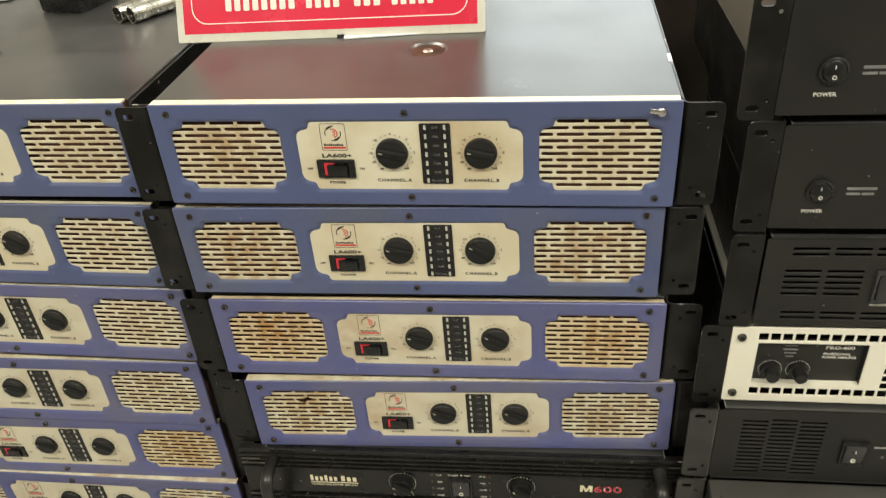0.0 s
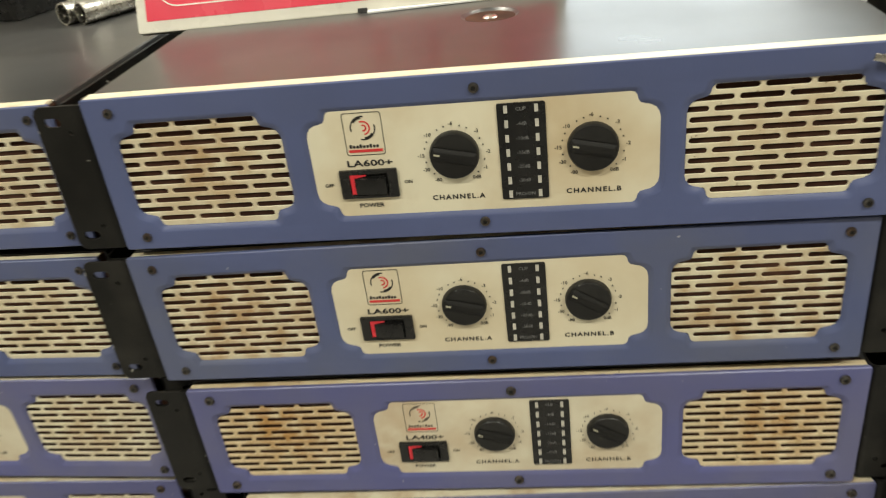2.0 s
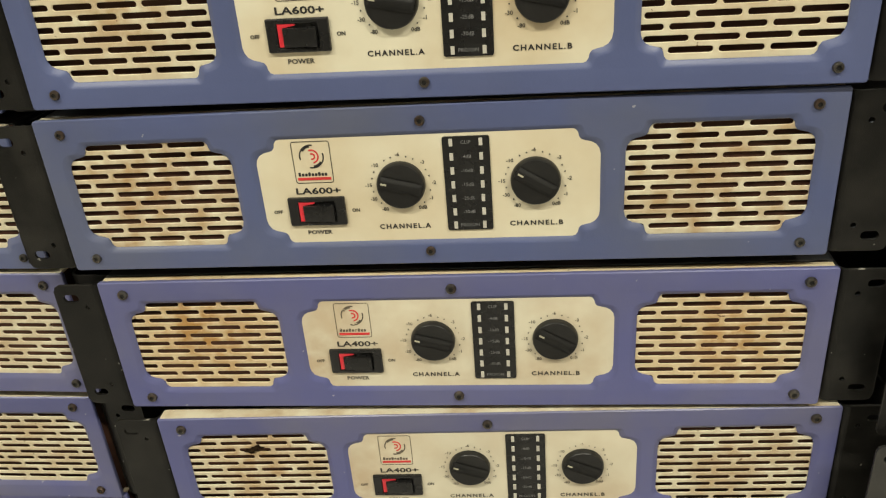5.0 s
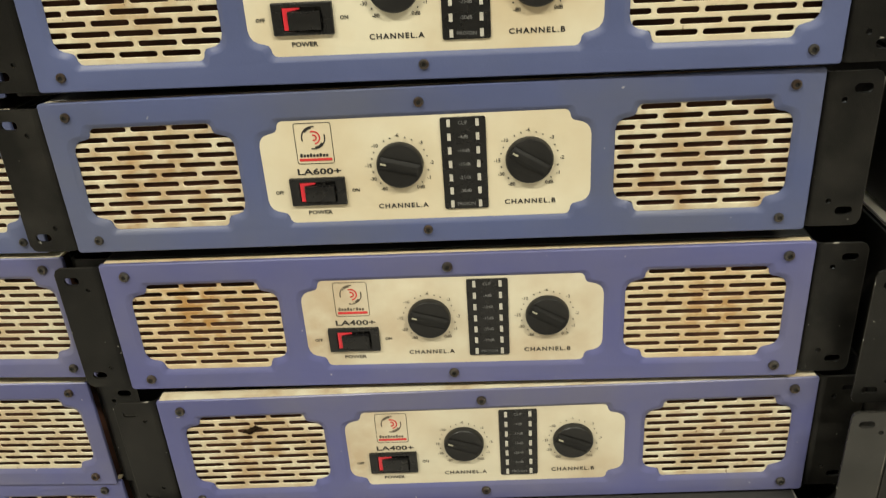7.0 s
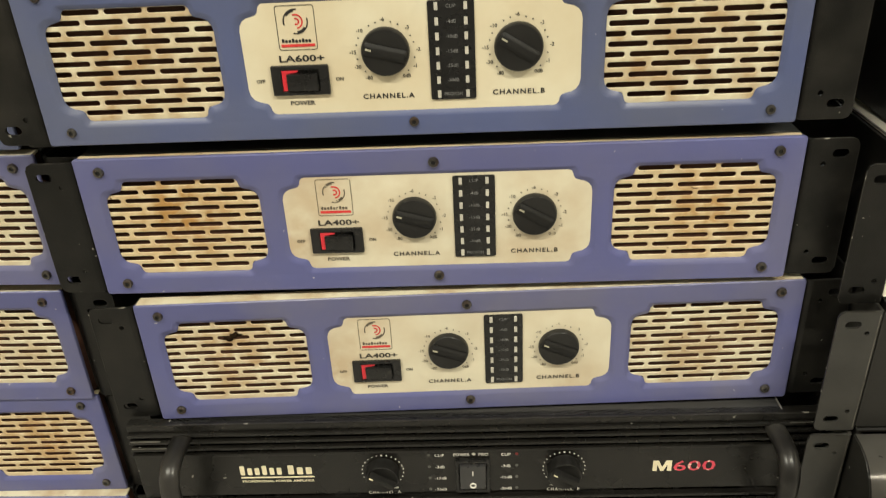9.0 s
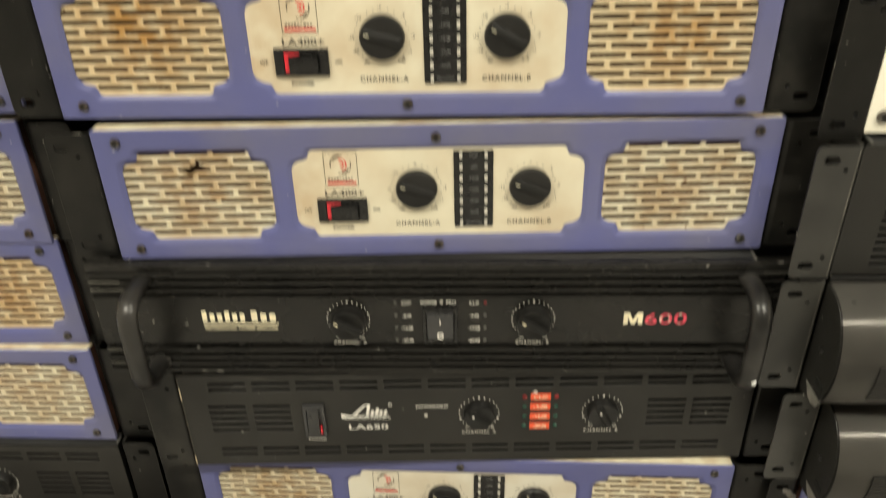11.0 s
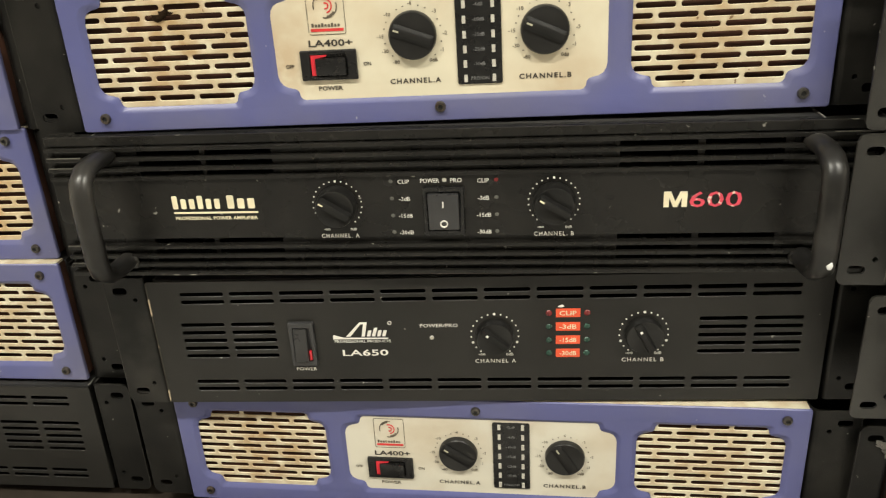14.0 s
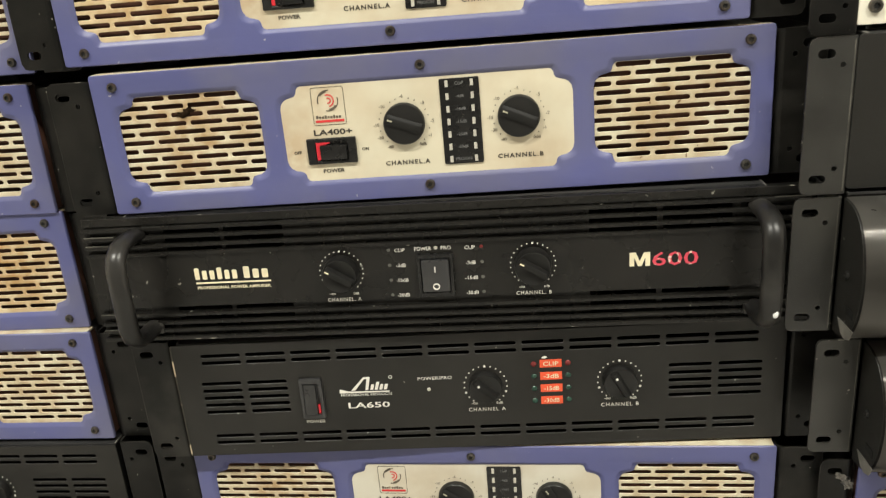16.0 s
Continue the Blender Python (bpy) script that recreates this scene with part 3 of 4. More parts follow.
def emblem(root, y, ink):
    """A framed emblem of plain shapes."""
    def frame_mesh():
        return flat("emblem", [[rounded(-0.0110, 0.0110, -0.0125, 0.0125, 0.0015, 3), rounded(-0.0107, 0.0107, -0.0122, 0.0122, 0.0013, 3)],
                               [arc_band(0, 0.0035, 0.0064, 0.0071, 80, 195)], [arc_band(0, 0.0035, 0.0054, 0.0066, 95, 145)],
                               [arc_band(0, 0.0035, 0.0064, 0.0071, 255, 375)], [arc_band(0, 0.0035, 0.0054, 0.0066, 275, 325)],
                               *[[rounded(-0.0090 + i * 0.0019, -0.0076 + i * 0.0019, -0.0082, -0.0060 if i in (0, 3, 6) else -0.0066, 0.0003, 1)] for i in range(9)]], ink)
    def red_mesh():
        return flat("emblem_red", [[arc_band(0, 0.0035, 0.0034, 0.0042, -80, 110)], [arc_band(0.0002, 0.0035, 0.0012, 0.0020, -110, 110)],
                                   [[(-0.0096, -0.0107), (0.0096, -0.0107), (0.0096, -0.0091), (-0.0096, -0.0091)]]], RED_INK)
    e = part("emblem", cached(("emblem", ink.name), frame_mesh), root, "black line emblem with a red bar", (-0.063, y, 0.0170))
    part("emblem_red", cached("emblem_red", red_mesh), e)


def rocker_switch(root, x, z, y):
    def frame_mesh():
        bm = bmesh.new()
        plate(bm, [rounded(-0.0167, 0.0167, -0.0087, 0.0087, 0.0006, 2), rounded(-0.0108, 0.0108, -0.0062, 0.0062, 0.0005, 2)], -0.0022, 0.0, 0.0007)
        box(bm, -0.0110, 0.0110, -0.0003, 0.0, -0.0064, 0.0064)
        return done(bm, "switch_frame", PLASTIC)
    def rocker_mesh():
        bm = bmesh.new()
        box(bm, -0.0078, 0.0104, -0.0042, -0.0002, -0.0058, 0.0042, 0.0008)
        for v in bm.verts:
            if v.co.x < 0:
                v.co.y *= 0.75
        return done(bm, "rocker", PLASTIC, True)
    def red_mesh():
        bm = bmesh.new()
        plate(bm, [[(-0.0104, -0.0058), (-0.0080, -0.0058), (-0.0080, 0.0040), (-0.0010, 0.0052), (-0.0010, 0.0060), (-0.0104, 0.0060)]], -0.0019, -0.0004)
        return done(bm, "red_stripe", RED)
    s = part("power_switch", cached("rocker_frame", frame_mesh), root, "black rocker power switch", (x, y, z))
    part("rocker", cached("rocker", rocker_mesh), s)
    part("red_stripe", cached("rocker_red", red_mesh), s, "red switched-off stripe")


def meter(root, x, z, y):
    def body():
        bm = bmesh.new()
        plate(bm, [rounded(-0.0130, 0.0130, -0.0284, 0.0280, 0.0012, 3)], -0.0010, 0.0, 0.0003)
        return done(bm, "level_meter", PLASTIC)
    def led():
        bm = bmesh.new()
        box(bm, -0.0010, 0.0010, -0.0016, -0.0009, -0.0021, 0.0021)
        return done(bm, "led", LEDLENS)
    m = part("level_meter", cached("meter", body), root, "black level meter strip", (x, y, z))
    for i in range(7):
        zz = 0.0248 - i * 0.0083
        for s in (-1, 1):
            part("led", cached("meter_led", led), m, "", (s * 0.0082, 0, zz))
    part("meter_lettering", words("meter_lettering", [(w, 0, 0.0248 - i * 0.0083, 0.0020, None) for i, w in
         enumerate(("CLIP", "-4dB", "-10dB", "-15dB", "-25dB", "-30dB", "PRO/ON"))], GREY_INK, -0.0013, 0.0), m, "grey decibel marks")


SCALE = [("-80", 236), ("-30", 208), ("-15", 180), ("-10", 138), ("-6", 92), ("-3", 46), ("-2", 2), ("-1", -29), ("0dB", -53)]


def dial(root, x, z, y, turn, ink):
    items = [(w, 0.0187 * math.cos(radians(a)), 0.0180 * math.sin(radians(a)), 0.0022, None) for w, a in SCALE]
    part("dial_scale", words("dial_scale", items, ink), root, "", (x, y, z))
    def dots():
        bm = bmesh.new()
        for a in (222, 194, 166, 152, 120, 106, 76, 62, 30, 16, -14, -43):
            plate(bm, [circle(0.0168 * math.cos(radians(a)), 0.0168 * math.sin(radians(a)), 0.00045, 6)], -0.0003, 0.0)
        return done(bm, "dial_ring", ink)
    part("dial_ring", cached(("dial_ring", ink.name), dots), root, "", (x, y, z))
    knob_parts(root, x, z, y, 0.0139, turn, deep=0.0058, pointer=POINTER)


def blue_amp(m, model, gap, turns=(12, 28), stained="", ear=(0.2545, 0.0440)):
    label = "blue power amplifier with cream grilles and black knobs" + stained
    root = thing("power_amplifier", m, label, "amplifier", "blue amplifiers")
    yc = 0.0020
    part("case", case_mesh(CHASSIS, depth=DEEP, y0=0.0042), root)
    part("top_cover", cached("top_cover", cover_mesh), root, "satin black steel top cover")
    for s in (-1, 1):
        part("cover_side", cached("cover_side", cover_side), root, "", (s * 0.2201, 0, 0))
    part("dimple", cached("dimple", dimple_mesh), root)
    part("cover_screw", cached("cover_screw", dimple_screw), root, "bright cover screw")
    rust = CREAM_RUSTY if "rusty" in stained else CREAM
    thin = "top unit" not in stained and ("6" in model or "rusty" in stained)
    part("slotted_plate", cached(("front_plate", rust.name, thin), lambda: front_plate(rust, (0.0028, 0.0085, 0.0465, 0.0474) if thin else (0.0012, 0.0104, 0.0465, 0.0482))), root, "cream slotted metal plate with brown stains")
    # Added sheet close behind the slots; catches light so they read less black.
    def backing():
        bm = bmesh.new()
        return done(box(bm, -0.056, 0.056, 0.0110, 0.0130, -0.0400, 0.0400), "grille_backing", CHASSIS)
    for x in (-0.158, 0.158):
        part("grille_backing", cached("grille_backing", backing), root, "dark brown sheet added to lighten the slots", (x, 0, 0))
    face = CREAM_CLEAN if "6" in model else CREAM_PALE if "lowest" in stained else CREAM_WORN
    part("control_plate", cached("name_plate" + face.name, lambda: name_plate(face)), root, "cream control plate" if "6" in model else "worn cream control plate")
    paint = BLUE if "6" in model else VIOLET
    part("blue_panel", cached("blue_panel" + paint.name, lambda: blue_panel(paint)), root, "blue painted metal front panel")
    ears(root, 0.0050, 0.2220, ear[0], -0.0485, ear[1], r=0.0065)
    for x in (-0.206, 0.0, 0.206):
        for z in (-0.0395, 0.0395):
            screw(root, x, z, 0.0, 0.80 if "6" in model else 0.92)
    ink = INK if "6" in model else FADED
    print_ink = INK if "6" in model else WORN_INK
    emblem(root, yc, ink)
    part("model_lettering", words("model_lettering", [(model, -0.062, -0.0003, 0.0040, 0.026)], print_ink, bold=0.024), root, "black model lettering", (0, yc, 0))
    part("switch_lettering", words("switch_lettering", [("OFF", -0.0875, -0.0130, 0.0022, None), ("ON", -0.0415, -0.0130, 0.0022, None),
                                                         ("POWER", -0.0645, -0.0265, 0.0027, 0.0145)], FADED if "lowest" in stained else print_ink, bold=0.022), root, "", (0, yc, 0))
    rocker_switch(root, -0.0640, -0.0128, yc)
    for x, w, turn in ((-0.0138, "CHANNEL.A", turns[0]), (0.0615, "CHANNEL.B", turns[1])):
        dial(root, x, 0.0020, yc, turn, ink)
        part("channel_lettering", words("channel_" + w, [(w, 0, -0.0240, 0.0031, 0.0300)], print_ink, bold=0.026), root, "", (x, yc, 0))
    meter(root, 0.0240, 0.0012, yc)
    feet(root, -0.046, gap)
    return root


# ---- the black amplifiers ----
def cavity(root, half=0.215, depth=0.335, y0=0.0035):
    part("case", case_mesh(INSIDE, half, depth, y0), root)


def worn_edge(depth):
    bm = bmesh.new()
    box(bm, -0.0006, 0.0006, 0.004, depth - 0.004, 0.0, 0.0009, 0.0003)
    return done(bm, "worn_edge", EDGE)


def black_top(root, material=COVER, depth=0.335):
    def make():
        bm = bmesh.new()
        box(bm, -0.217, 0.217, 0.003, depth, TOP - 0.0016, TOP)
        return done(bm, "top_cover", material)
    def wall():
        bm = bmesh.new()
        box(bm, -0.001, 0.001, 0.003, depth, -0.045, TOP - 0.0018)
        return done(bm, "cover_side", material if material is BROWN_METAL else EAR)
    part("top_cover", cached(("black_top", material.name, depth), make), root)
    for s in (-1, 1):
        part("cover_side", cached(("black_side", material.name, depth), wall), root, "", (s * 0.2162, 0, 0))
        part("worn_edge", cached(("worn_edge", depth), lambda: worn_edge(depth)), root, "bare worn metal edge", (s * 0.2168, 0, TOP - 0.0006))


def vent_lines(x0, seg, n, z, pitch):
    return [rounded(x0 + i * pitch, x0 + i * pitch + seg, z - 0.0014, z + 0.0014, 0.0011, 2) for i in range(n)]


def vented_face(material):
    def make():
        bm = bmesh.new()
        loops = [rounded(-0.2210, 0.2192, -0.0470 if material is FACE else -0.0447, 0.0470, 0.0012, 2)]
        for z in (0.0375, 0.0318, -0.0300, -0.0358):
            loops += vent_lines(-0.1992, 0.0296, 12, z, 0.0336)
        for i in range(5):
            z = 0.0146 - i * 0.0060
            for x0 in (-0.2024, 0.1390):
                loops += vent_lines(x0, 0.0300, 2, z, 0.0345)
        plate(bm, loops, 0.0, 0.0009, 0.0004, 0.0002)
        return done(bm, "vented_face", material)
    return cached(("vented_face", material.name), make)


def lit_rocker(root, x, z, y, label):
    def frame_mesh():
        bm = bmesh.new()
        plate(bm, [rounded(-0.0085, 0.0085, -0.0165, 0.0165, 0.0008, 2), rounded(-0.0058, 0.0058, -0.0125, 0.0125, 0.0006, 2)], -0.0030, 0.0, 0.0008)
        box(bm, -0.006, 0.006, -0.0004, 0.0, -0.0127, 0.0127)
        return done(bm, "switch_frame", SWITCH_GREY)
    def rocker_mesh():
        bm = bmesh.new()
        box(bm, -0.0054, 0.0036, -0.0052, -0.0003, -0.0120, 0.0120, 0.0009)
        for v in bm.verts:
            if v.co.z > 0:
                v.co.y *= 0.6
        return done(bm, "rocker", SWITCH_DARK, True)
    def red():
        bm = bmesh.new()
        box(bm, 0.0038, 0.0054, -0.0030, -0.0003, -0.0118, -0.0050, 0.0004)
        return done(bm, "red_stripe", RED)
    s = part("power_switch", cached("lit_frame", frame_mesh), root, label, (x, y, z))
    part("rocker", cached("lit_rocker", rocker_mesh), s)
    part("red_stripe", cached("lit_red", red), s, "red switch stripe")


def small_led(root, x, z, material, r=0.0018):
    def make():
        bm = bmesh.new()
        lathe(bm, [(r, 0.0), (r, -0.0006), (r * 0.7, -0.0013), (0, -0.0016)], 10)
        return done(bm, "led", material, True)
    part("led", cached(("led", material.name, r), make), root, "", (x, 0, z))


def vented_amp(m, gap, full, material, label):
    """A black amplifier with rows of long vent slots; full adds the whole printed control field."""
    root = thing("power_amplifier", m, label, "amplifier", "black amplifiers")
    cavity(root)
    black_top(root)
    part("vented_face", vented_face(material), root, "black front with rows of vent slots")
    ears(root, 0.0003, 0.2224, 0.2500, -0.0470, 0.0500, label="black slotted steel rack ear")
    lit_rocker(root, -0.1200, 0.0000, 0.0, "black lit rocker power switch")
    part("power_lettering", words("power_lettering", [("POWER", -0.1200, -0.0200, 0.0026, 0.0140)], WHITE_INK), root)
    for x, w in ((0.0085, "CHANNEL A"), (0.1045, "CHANNEL B")):
        knob_parts(root, x, 0.0045, 0.0, 0.0122, 40 if x < 0.05 else 62, deep=0.0092, start=0.56, line=0.13, wide=0.065)
        part("dial_ring", dot_ring("dial_dots_white", 0.0155, 0.00055, -52, 232, 19, WHITE_INK, (2, 9, 16)), root, "", (x, 0, 0.0045))
        part("channel_lettering", words("chan_" + w, [(w, 0, -0.0150, 0.0030, 0.0270), ("-oo", -0.0088, -0.0100, 0.0016, 0.0045),
                                                       ("0dB", 0.0095, -0.0100, 0.0022, None)], WHITE_INK), root, "", (x, 0, 0))
    if full:
        bm = bmesh.new()
        part("worn_front_edge", done(box(bm, -0.2214, -0.2206, -0.0006, 0.0006, -0.0462, 0.0462, 0.0002), "worn_front_edge", RUBBED), root, "bare worn metal edge")
        def brand():
            lean = lambda a, b, z0, z1: [(a, z0), (b, z0), (b + (z1 - z0) * 0.3, z1), (a + (z1 - z0) * 0.3, z1)]
            return flat("maker_mark", [[[(-0.0195, 0.0008), (0.0175, 0.0008), (0.0180, 0.0016), (-0.0120, 0.0020), (-0.0190, 0.0040)]],
                                       [[(-0.0105, 0.0028), (-0.0075, 0.0028), (0.0000, 0.0120), (0.0018, 0.0120), (0.0000, 0.0028), (0.0022, 0.0028), (0.0044, 0.0134), (-0.0006, 0.0134)]],
                                       *[[lean(0.0035 + i * 0.0034, 0.0058 + i * 0.0034, 0.0028, 0.0092 if i == 1 else 0.0072)] for i in range(4)],
                                       [circle(0.0195, 0.0128, 0.0014, 12), circle(0.0195, 0.0128, 0.0010, 12)]], WHITE_INK)
        part("maker_mark", cached("maker_mark", brand), root, "white maker's mark of plain shapes", (-0.0800, 0, 0.0018))
        for name, item in (("subtitle_lettering", ("PROFESSIONAL PRODUCTS", -0.0795, 0.0010, 0.0020, 0.0380)), ("model_lettering", ("LA650", -0.0785, -0.0078, 0.0048, 0.0310)),
                           ("status_lettering", ("POWER/PRO", -0.0280, 0.0122, 0.0026, 0.0250))):
            part(name, words(name, [item], WHITE_INK, bold=0.015 if "LA" in item[0] else 0.003), root, "white lettering")
        small_led(root, -0.0330, 0.0032, LEDLENS, 0.0014)
        for i, w in enumerate(("CLIP", "-3dB", "-15dB", "-30dB")):
            z = 0.0202 - i * 0.0099
            def tag():
                return flat("level_tag", [[[(-0.0078, -0.0031), (0.0078, -0.0031), (0.0078, 0.0031), (-0.0078, 0.0031)]]], ORANGE)
            tg = part("level_tag", cached("level_tag", tag), root, "orange level tag", (0.0560, 0, z))
            part("tag_lettering", words("tag_" + w, [(w, 0, 0, 0.0033, 0.011)], CREAM_INK, -0.0006), tg)
            for s in (-1, 1):
                small_led(root, 0.0560 + s * 0.0122, z, LED_RED if i == 0 else LED_GREEN, 0.0021)
        def chip():
            return flat("paint_chip", [[[(-0.0022, 0.0), (0.0006, -0.0004), (0.0022, 0.0006), (0.0008, 0.0016), (-0.0010, 0.0011)]]], WHITE_INK)
        part("paint_chip", chip(), root, "white paint chip", (0.0515, 0, 0.0246))
    feet(root, -0.046, gap)
    return root


def finned_amp(m, gap):
    """The black amplifier with a finned front, two bar handles and a printed control band."""
    root = thing("power_amplifier", m, "black power amplifier with finned front and two bar handles", "amplifier", "black amplifiers")
    cavity(root)
    black_top(root)
    bm = bmesh.new()
    W = 0.2470
    box(bm, -W, W, -0.0010, 0.0080, -0.0205, 0.0192, 0.0006)
    box(bm, -W, W, -0.0004, 0.0080, 0.0412, 0.0470, 0.0006)
    for z in (0.0393, 0.0330, 0.0265, 0.0205, -0.0258, -0.0322, -0.0380, -0.0440):
        box(bm, -W, W, -0.0030, 0.0080, z - 0.0013, z + 0.0013, 0.0006)
    # the grooves between the fins; six of them open into short slots
    for z0, z1, slotted in ((0.0343, 0.0380, True), (0.0278, 0.0317, True), (0.0218, 0.0252, True), (-0.0245, -0.0205, True), (-0.0309, -0.0271, True),
                            (-0.0367, -0.0335, True), (-0.0427, -0.0393, False), (-0.0470, -0.0453, False)):
        for x0, x1 in ((-W, -0.189), (-0.149, -0.146), (-0.104, 0.104), (0.148, 0.152), (0.196, W)) if slotted else ((-W, W),):
            box(bm, x0, x1, 0.0012, 0.0070, z0 - 0.0003, z1 + 0.0003)
    part("finned_face", done(bm, "finned_face", FIN), root, "black finned aluminium face")
    # Thin strips that paint both scratches and edge highlights onto the face.
    for z, y in ((0.0468, -0.0001), (-0.0452, -0.0028)):
        bm = bmesh.new()
        part("scuffed_edge", done(box(bm, -W, W, y - 0.0002, y + 0.0012, z - 0.00025, z + 0.00025), "scuffed_edge", SCUFF), root, "scuffed edge with highlight flecks painted in")
    for z, a, b in ((0.0344, -W, -0.2240), (0.0279, -W, -0.2190), (-0.0244, -W, -0.2210), (-0.0366, -W, -0.2300), (0.0407, 0.2200, W), (-0.0308, 0.2230, W)):
        bm = bmesh.new()
        part("scuffed_fin", done(box(bm, a + 0.001, b, -0.0031, -0.0022, z - 0.0003, z + 0.0003), "scuffed_fin", BEND), root, "scuffed end of a fin")
    for s in (-1, 1):
        bm = bmesh.new()
        pts = [(0, 0.0, 0.0350), (0, -0.016, 0.0355), (0, -0.026, 0.0340), (0, -0.0335, 0.0285), (0, -0.0360, 0.0200), (0, -0.0362, 0.0),
               (0, -0.0360, -0.0220), (0, -0.0335, -0.0295), (0, -0.026, -0.0342), (0, -0.016, -0.0355), (0, 0.0, -0.0352)]
        h = part("handle", done(sweep(bm, pts, 0.0070, 0.0050, 18), "handle", HANDLE, True), root, "worn black bar handle", (-0.2085 if s < 0 else 0.2120, -0.0005, 0))
        bm = bmesh.new()
        if s > 0:
            chip = bmesh.new()
            bmesh.ops.create_icosphere(chip, subdivisions=2, radius=0.0021, matrix=Matrix.Diagonal((0.9, 0.35, 1.3, 1)))
            part("paint_chip", done(chip, "paint_chip", PAPER, True), h, "pale chip in the paint", (0.0020, -0.0402, -0.0240))
        part("handle_foot", done(box(bm, -0.0075, 0.0075, -0.0036, 0.0, -0.0402, -0.0318, 0.0016), "handle_foot", HANDLE, True), h, "", (0, 0, 0))
    y = -0.0010
    bars = flat("maker_lettering", [*[[rounded(-0.0265 + i * 0.0053, -0.0265 + i * 0.0053 + 0.0033, 0.0015, 0.0090 if i in (0, 3) else 0.0072, 0.0007, 2)] for i in range(6)],
                               *[[rounded(0.0080 + i * 0.0064, 0.0080 + i * 0.0064 + 0.0042, 0.0015, 0.0090 if i == 0 else 0.0072, 0.0007, 2)] for i in range(3)],
                               [[(-0.0265, -0.0012), (0.0265, -0.0012), (0.0265, -0.0002), (-0.0265, -0.0002)]]], CREAM_INK)
    part("maker_lettering", bars, root, "cream maker's lettering as plain bars", (-0.1440, y, -0.0022), (0, 0, 0), (1.03, 1, 1.16))
    part("subtitle_lettering", words("subtitle", [("PROFESSIONAL POWER AMPLIFIER", -0.1440, -0.0066, 0.0023, 0.0535)], CREAM_INK, bold=0.025), root, "", (0, y, 0))
    letter = flat("model_letter", [[[(-0.0065, -0.0046), (-0.0035, -0.0046), (-0.0035, 0.0010), (-0.0011, -0.0046), (0.0011, -0.0046), (0.0035, 0.0010), (0.0035, -0.0046),
                                     (0.0065, -0.0046), (0.0065, 0.0046), (0.0026, 0.0046), (0.0, -0.0012), (-0.0026, 0.0046), (-0.0065, 0.0046)]]], CREAM_INK)
    part("model_letter", letter, root, "cream model letter", (0.1368, y, 0.0014), (0, 0, 0), (1.04, 1, 1.06))
    part("model_number", words("model_600", [("600", 0.1598, 0.0012, 0.0098, 0.0300)], PINK_INK, bold=0.008), root, "worn red model number", (0, y, 0))
    for x, w, turn in ((-0.0660, "CHANNEL. A", 32), (0.0660, "CHANNEL. B", 32)):
        knob_parts(root, x, 0.0010, y, 0.0125, turn, pointer=CREAM_INK)
        part("dial_ring", dot_ring("dial_dots_ring", 0.0152, 0.00045, -48, 228, 21, WHITE_INK, (10,)), root, "", (x, y, 0.0010))
        part("channel_lettering", words("mch_" + w, [(w, 0, -0.0195, 0.0028, 0.0240), ("-oo", -0.0080, -0.0152, 0.0014, 0.0040),
                                                      ("0dB", 0.0088, -0.0152, 0.0018, None)], WHITE_INK), root, "", (x, y, 0))
    for s in (-1, 1):
        items = [(w, s * 0.0240, 0.0152 - i * 0.0110, 0.0026, None) for i, w in enumerate(("CLIP", "-3dB", "-15dB", "-30dB"))]
        part("level_lettering", words("lev%d" % s, items, WHITE_INK, bold=0.004), root, "", (0, y, 0))
        for i in range(4):
            ob = small_led(root, s * 0.0318, 0.0154 - i * 0.0110, LED_RED if i == 0 and s > 0 else LED_DIM, 0.0016)
    part("power_lettering", words("pwr", [("POWER", -0.0080, 0.0156, 0.0027, 0.0115), ("PRO", 0.0078, 0.0156, 0.0027, None)], WHITE_INK, bold=0.004), root, "", (0, y, 0))
    small_led(root, 0.0008, 0.0158, LEDLENS, 0.0017)
    big_rocker(root, -0.0002, -0.0035, y)
    feet(root, -0.046, gap)
    return root


def big_rocker(root, x, z, y):
    def frame_mesh():
        bm = bmesh.new()
        plate(bm, [rounded(-0.0125, 0.0125, -0.0155, 0.0155, 0.0010, 2), rounded(-0.0098, 0.0098, -0.0122, 0.0122, 0.0006, 2)], -0.0032, 0.0, 0.0009)
        box(bm, -0.010, 0.010, -0.0006, 0.0, -0.0125, 0.0125)
        return done(bm, "switch_frame", PLASTIC)
    def rocker_mesh():
        bm = bmesh.new()
        box(bm, -0.0094, 0.0094, -0.0052, -0.0004, -0.0118, 0.0118, 0.0010)
        for v in bm.verts:
            if v.co.z < 0 and v.co.y < -0.002:
                v.co.y += 0.0018
        return done(bm, "rocker", SWITCH_GREY, True)
    s = part("power_switch", cached("big_frame", frame_mesh), root, "black square rocker power switch", (x, y, z))
    part("rocker", cached("big_rocker", rocker_mesh), s)
    part("on_mark", cached("on_mark", lambda: flat("on_mark", [[[(-0.0004, 0.0035), (0.0004, 0.0035), (0.0004, 0.0075), (-0.0004, 0.0075)]]], WHITE_INK, -0.0057)), s)
    part("off_mark", cached("off_mark", lambda: flat("off_mark", [[circle(0, -0.0075, 0.0024, 16), circle(0, -0.0075, 0.0017, 16)]], WHITE_INK, -0.0046, 0.0012)), s)


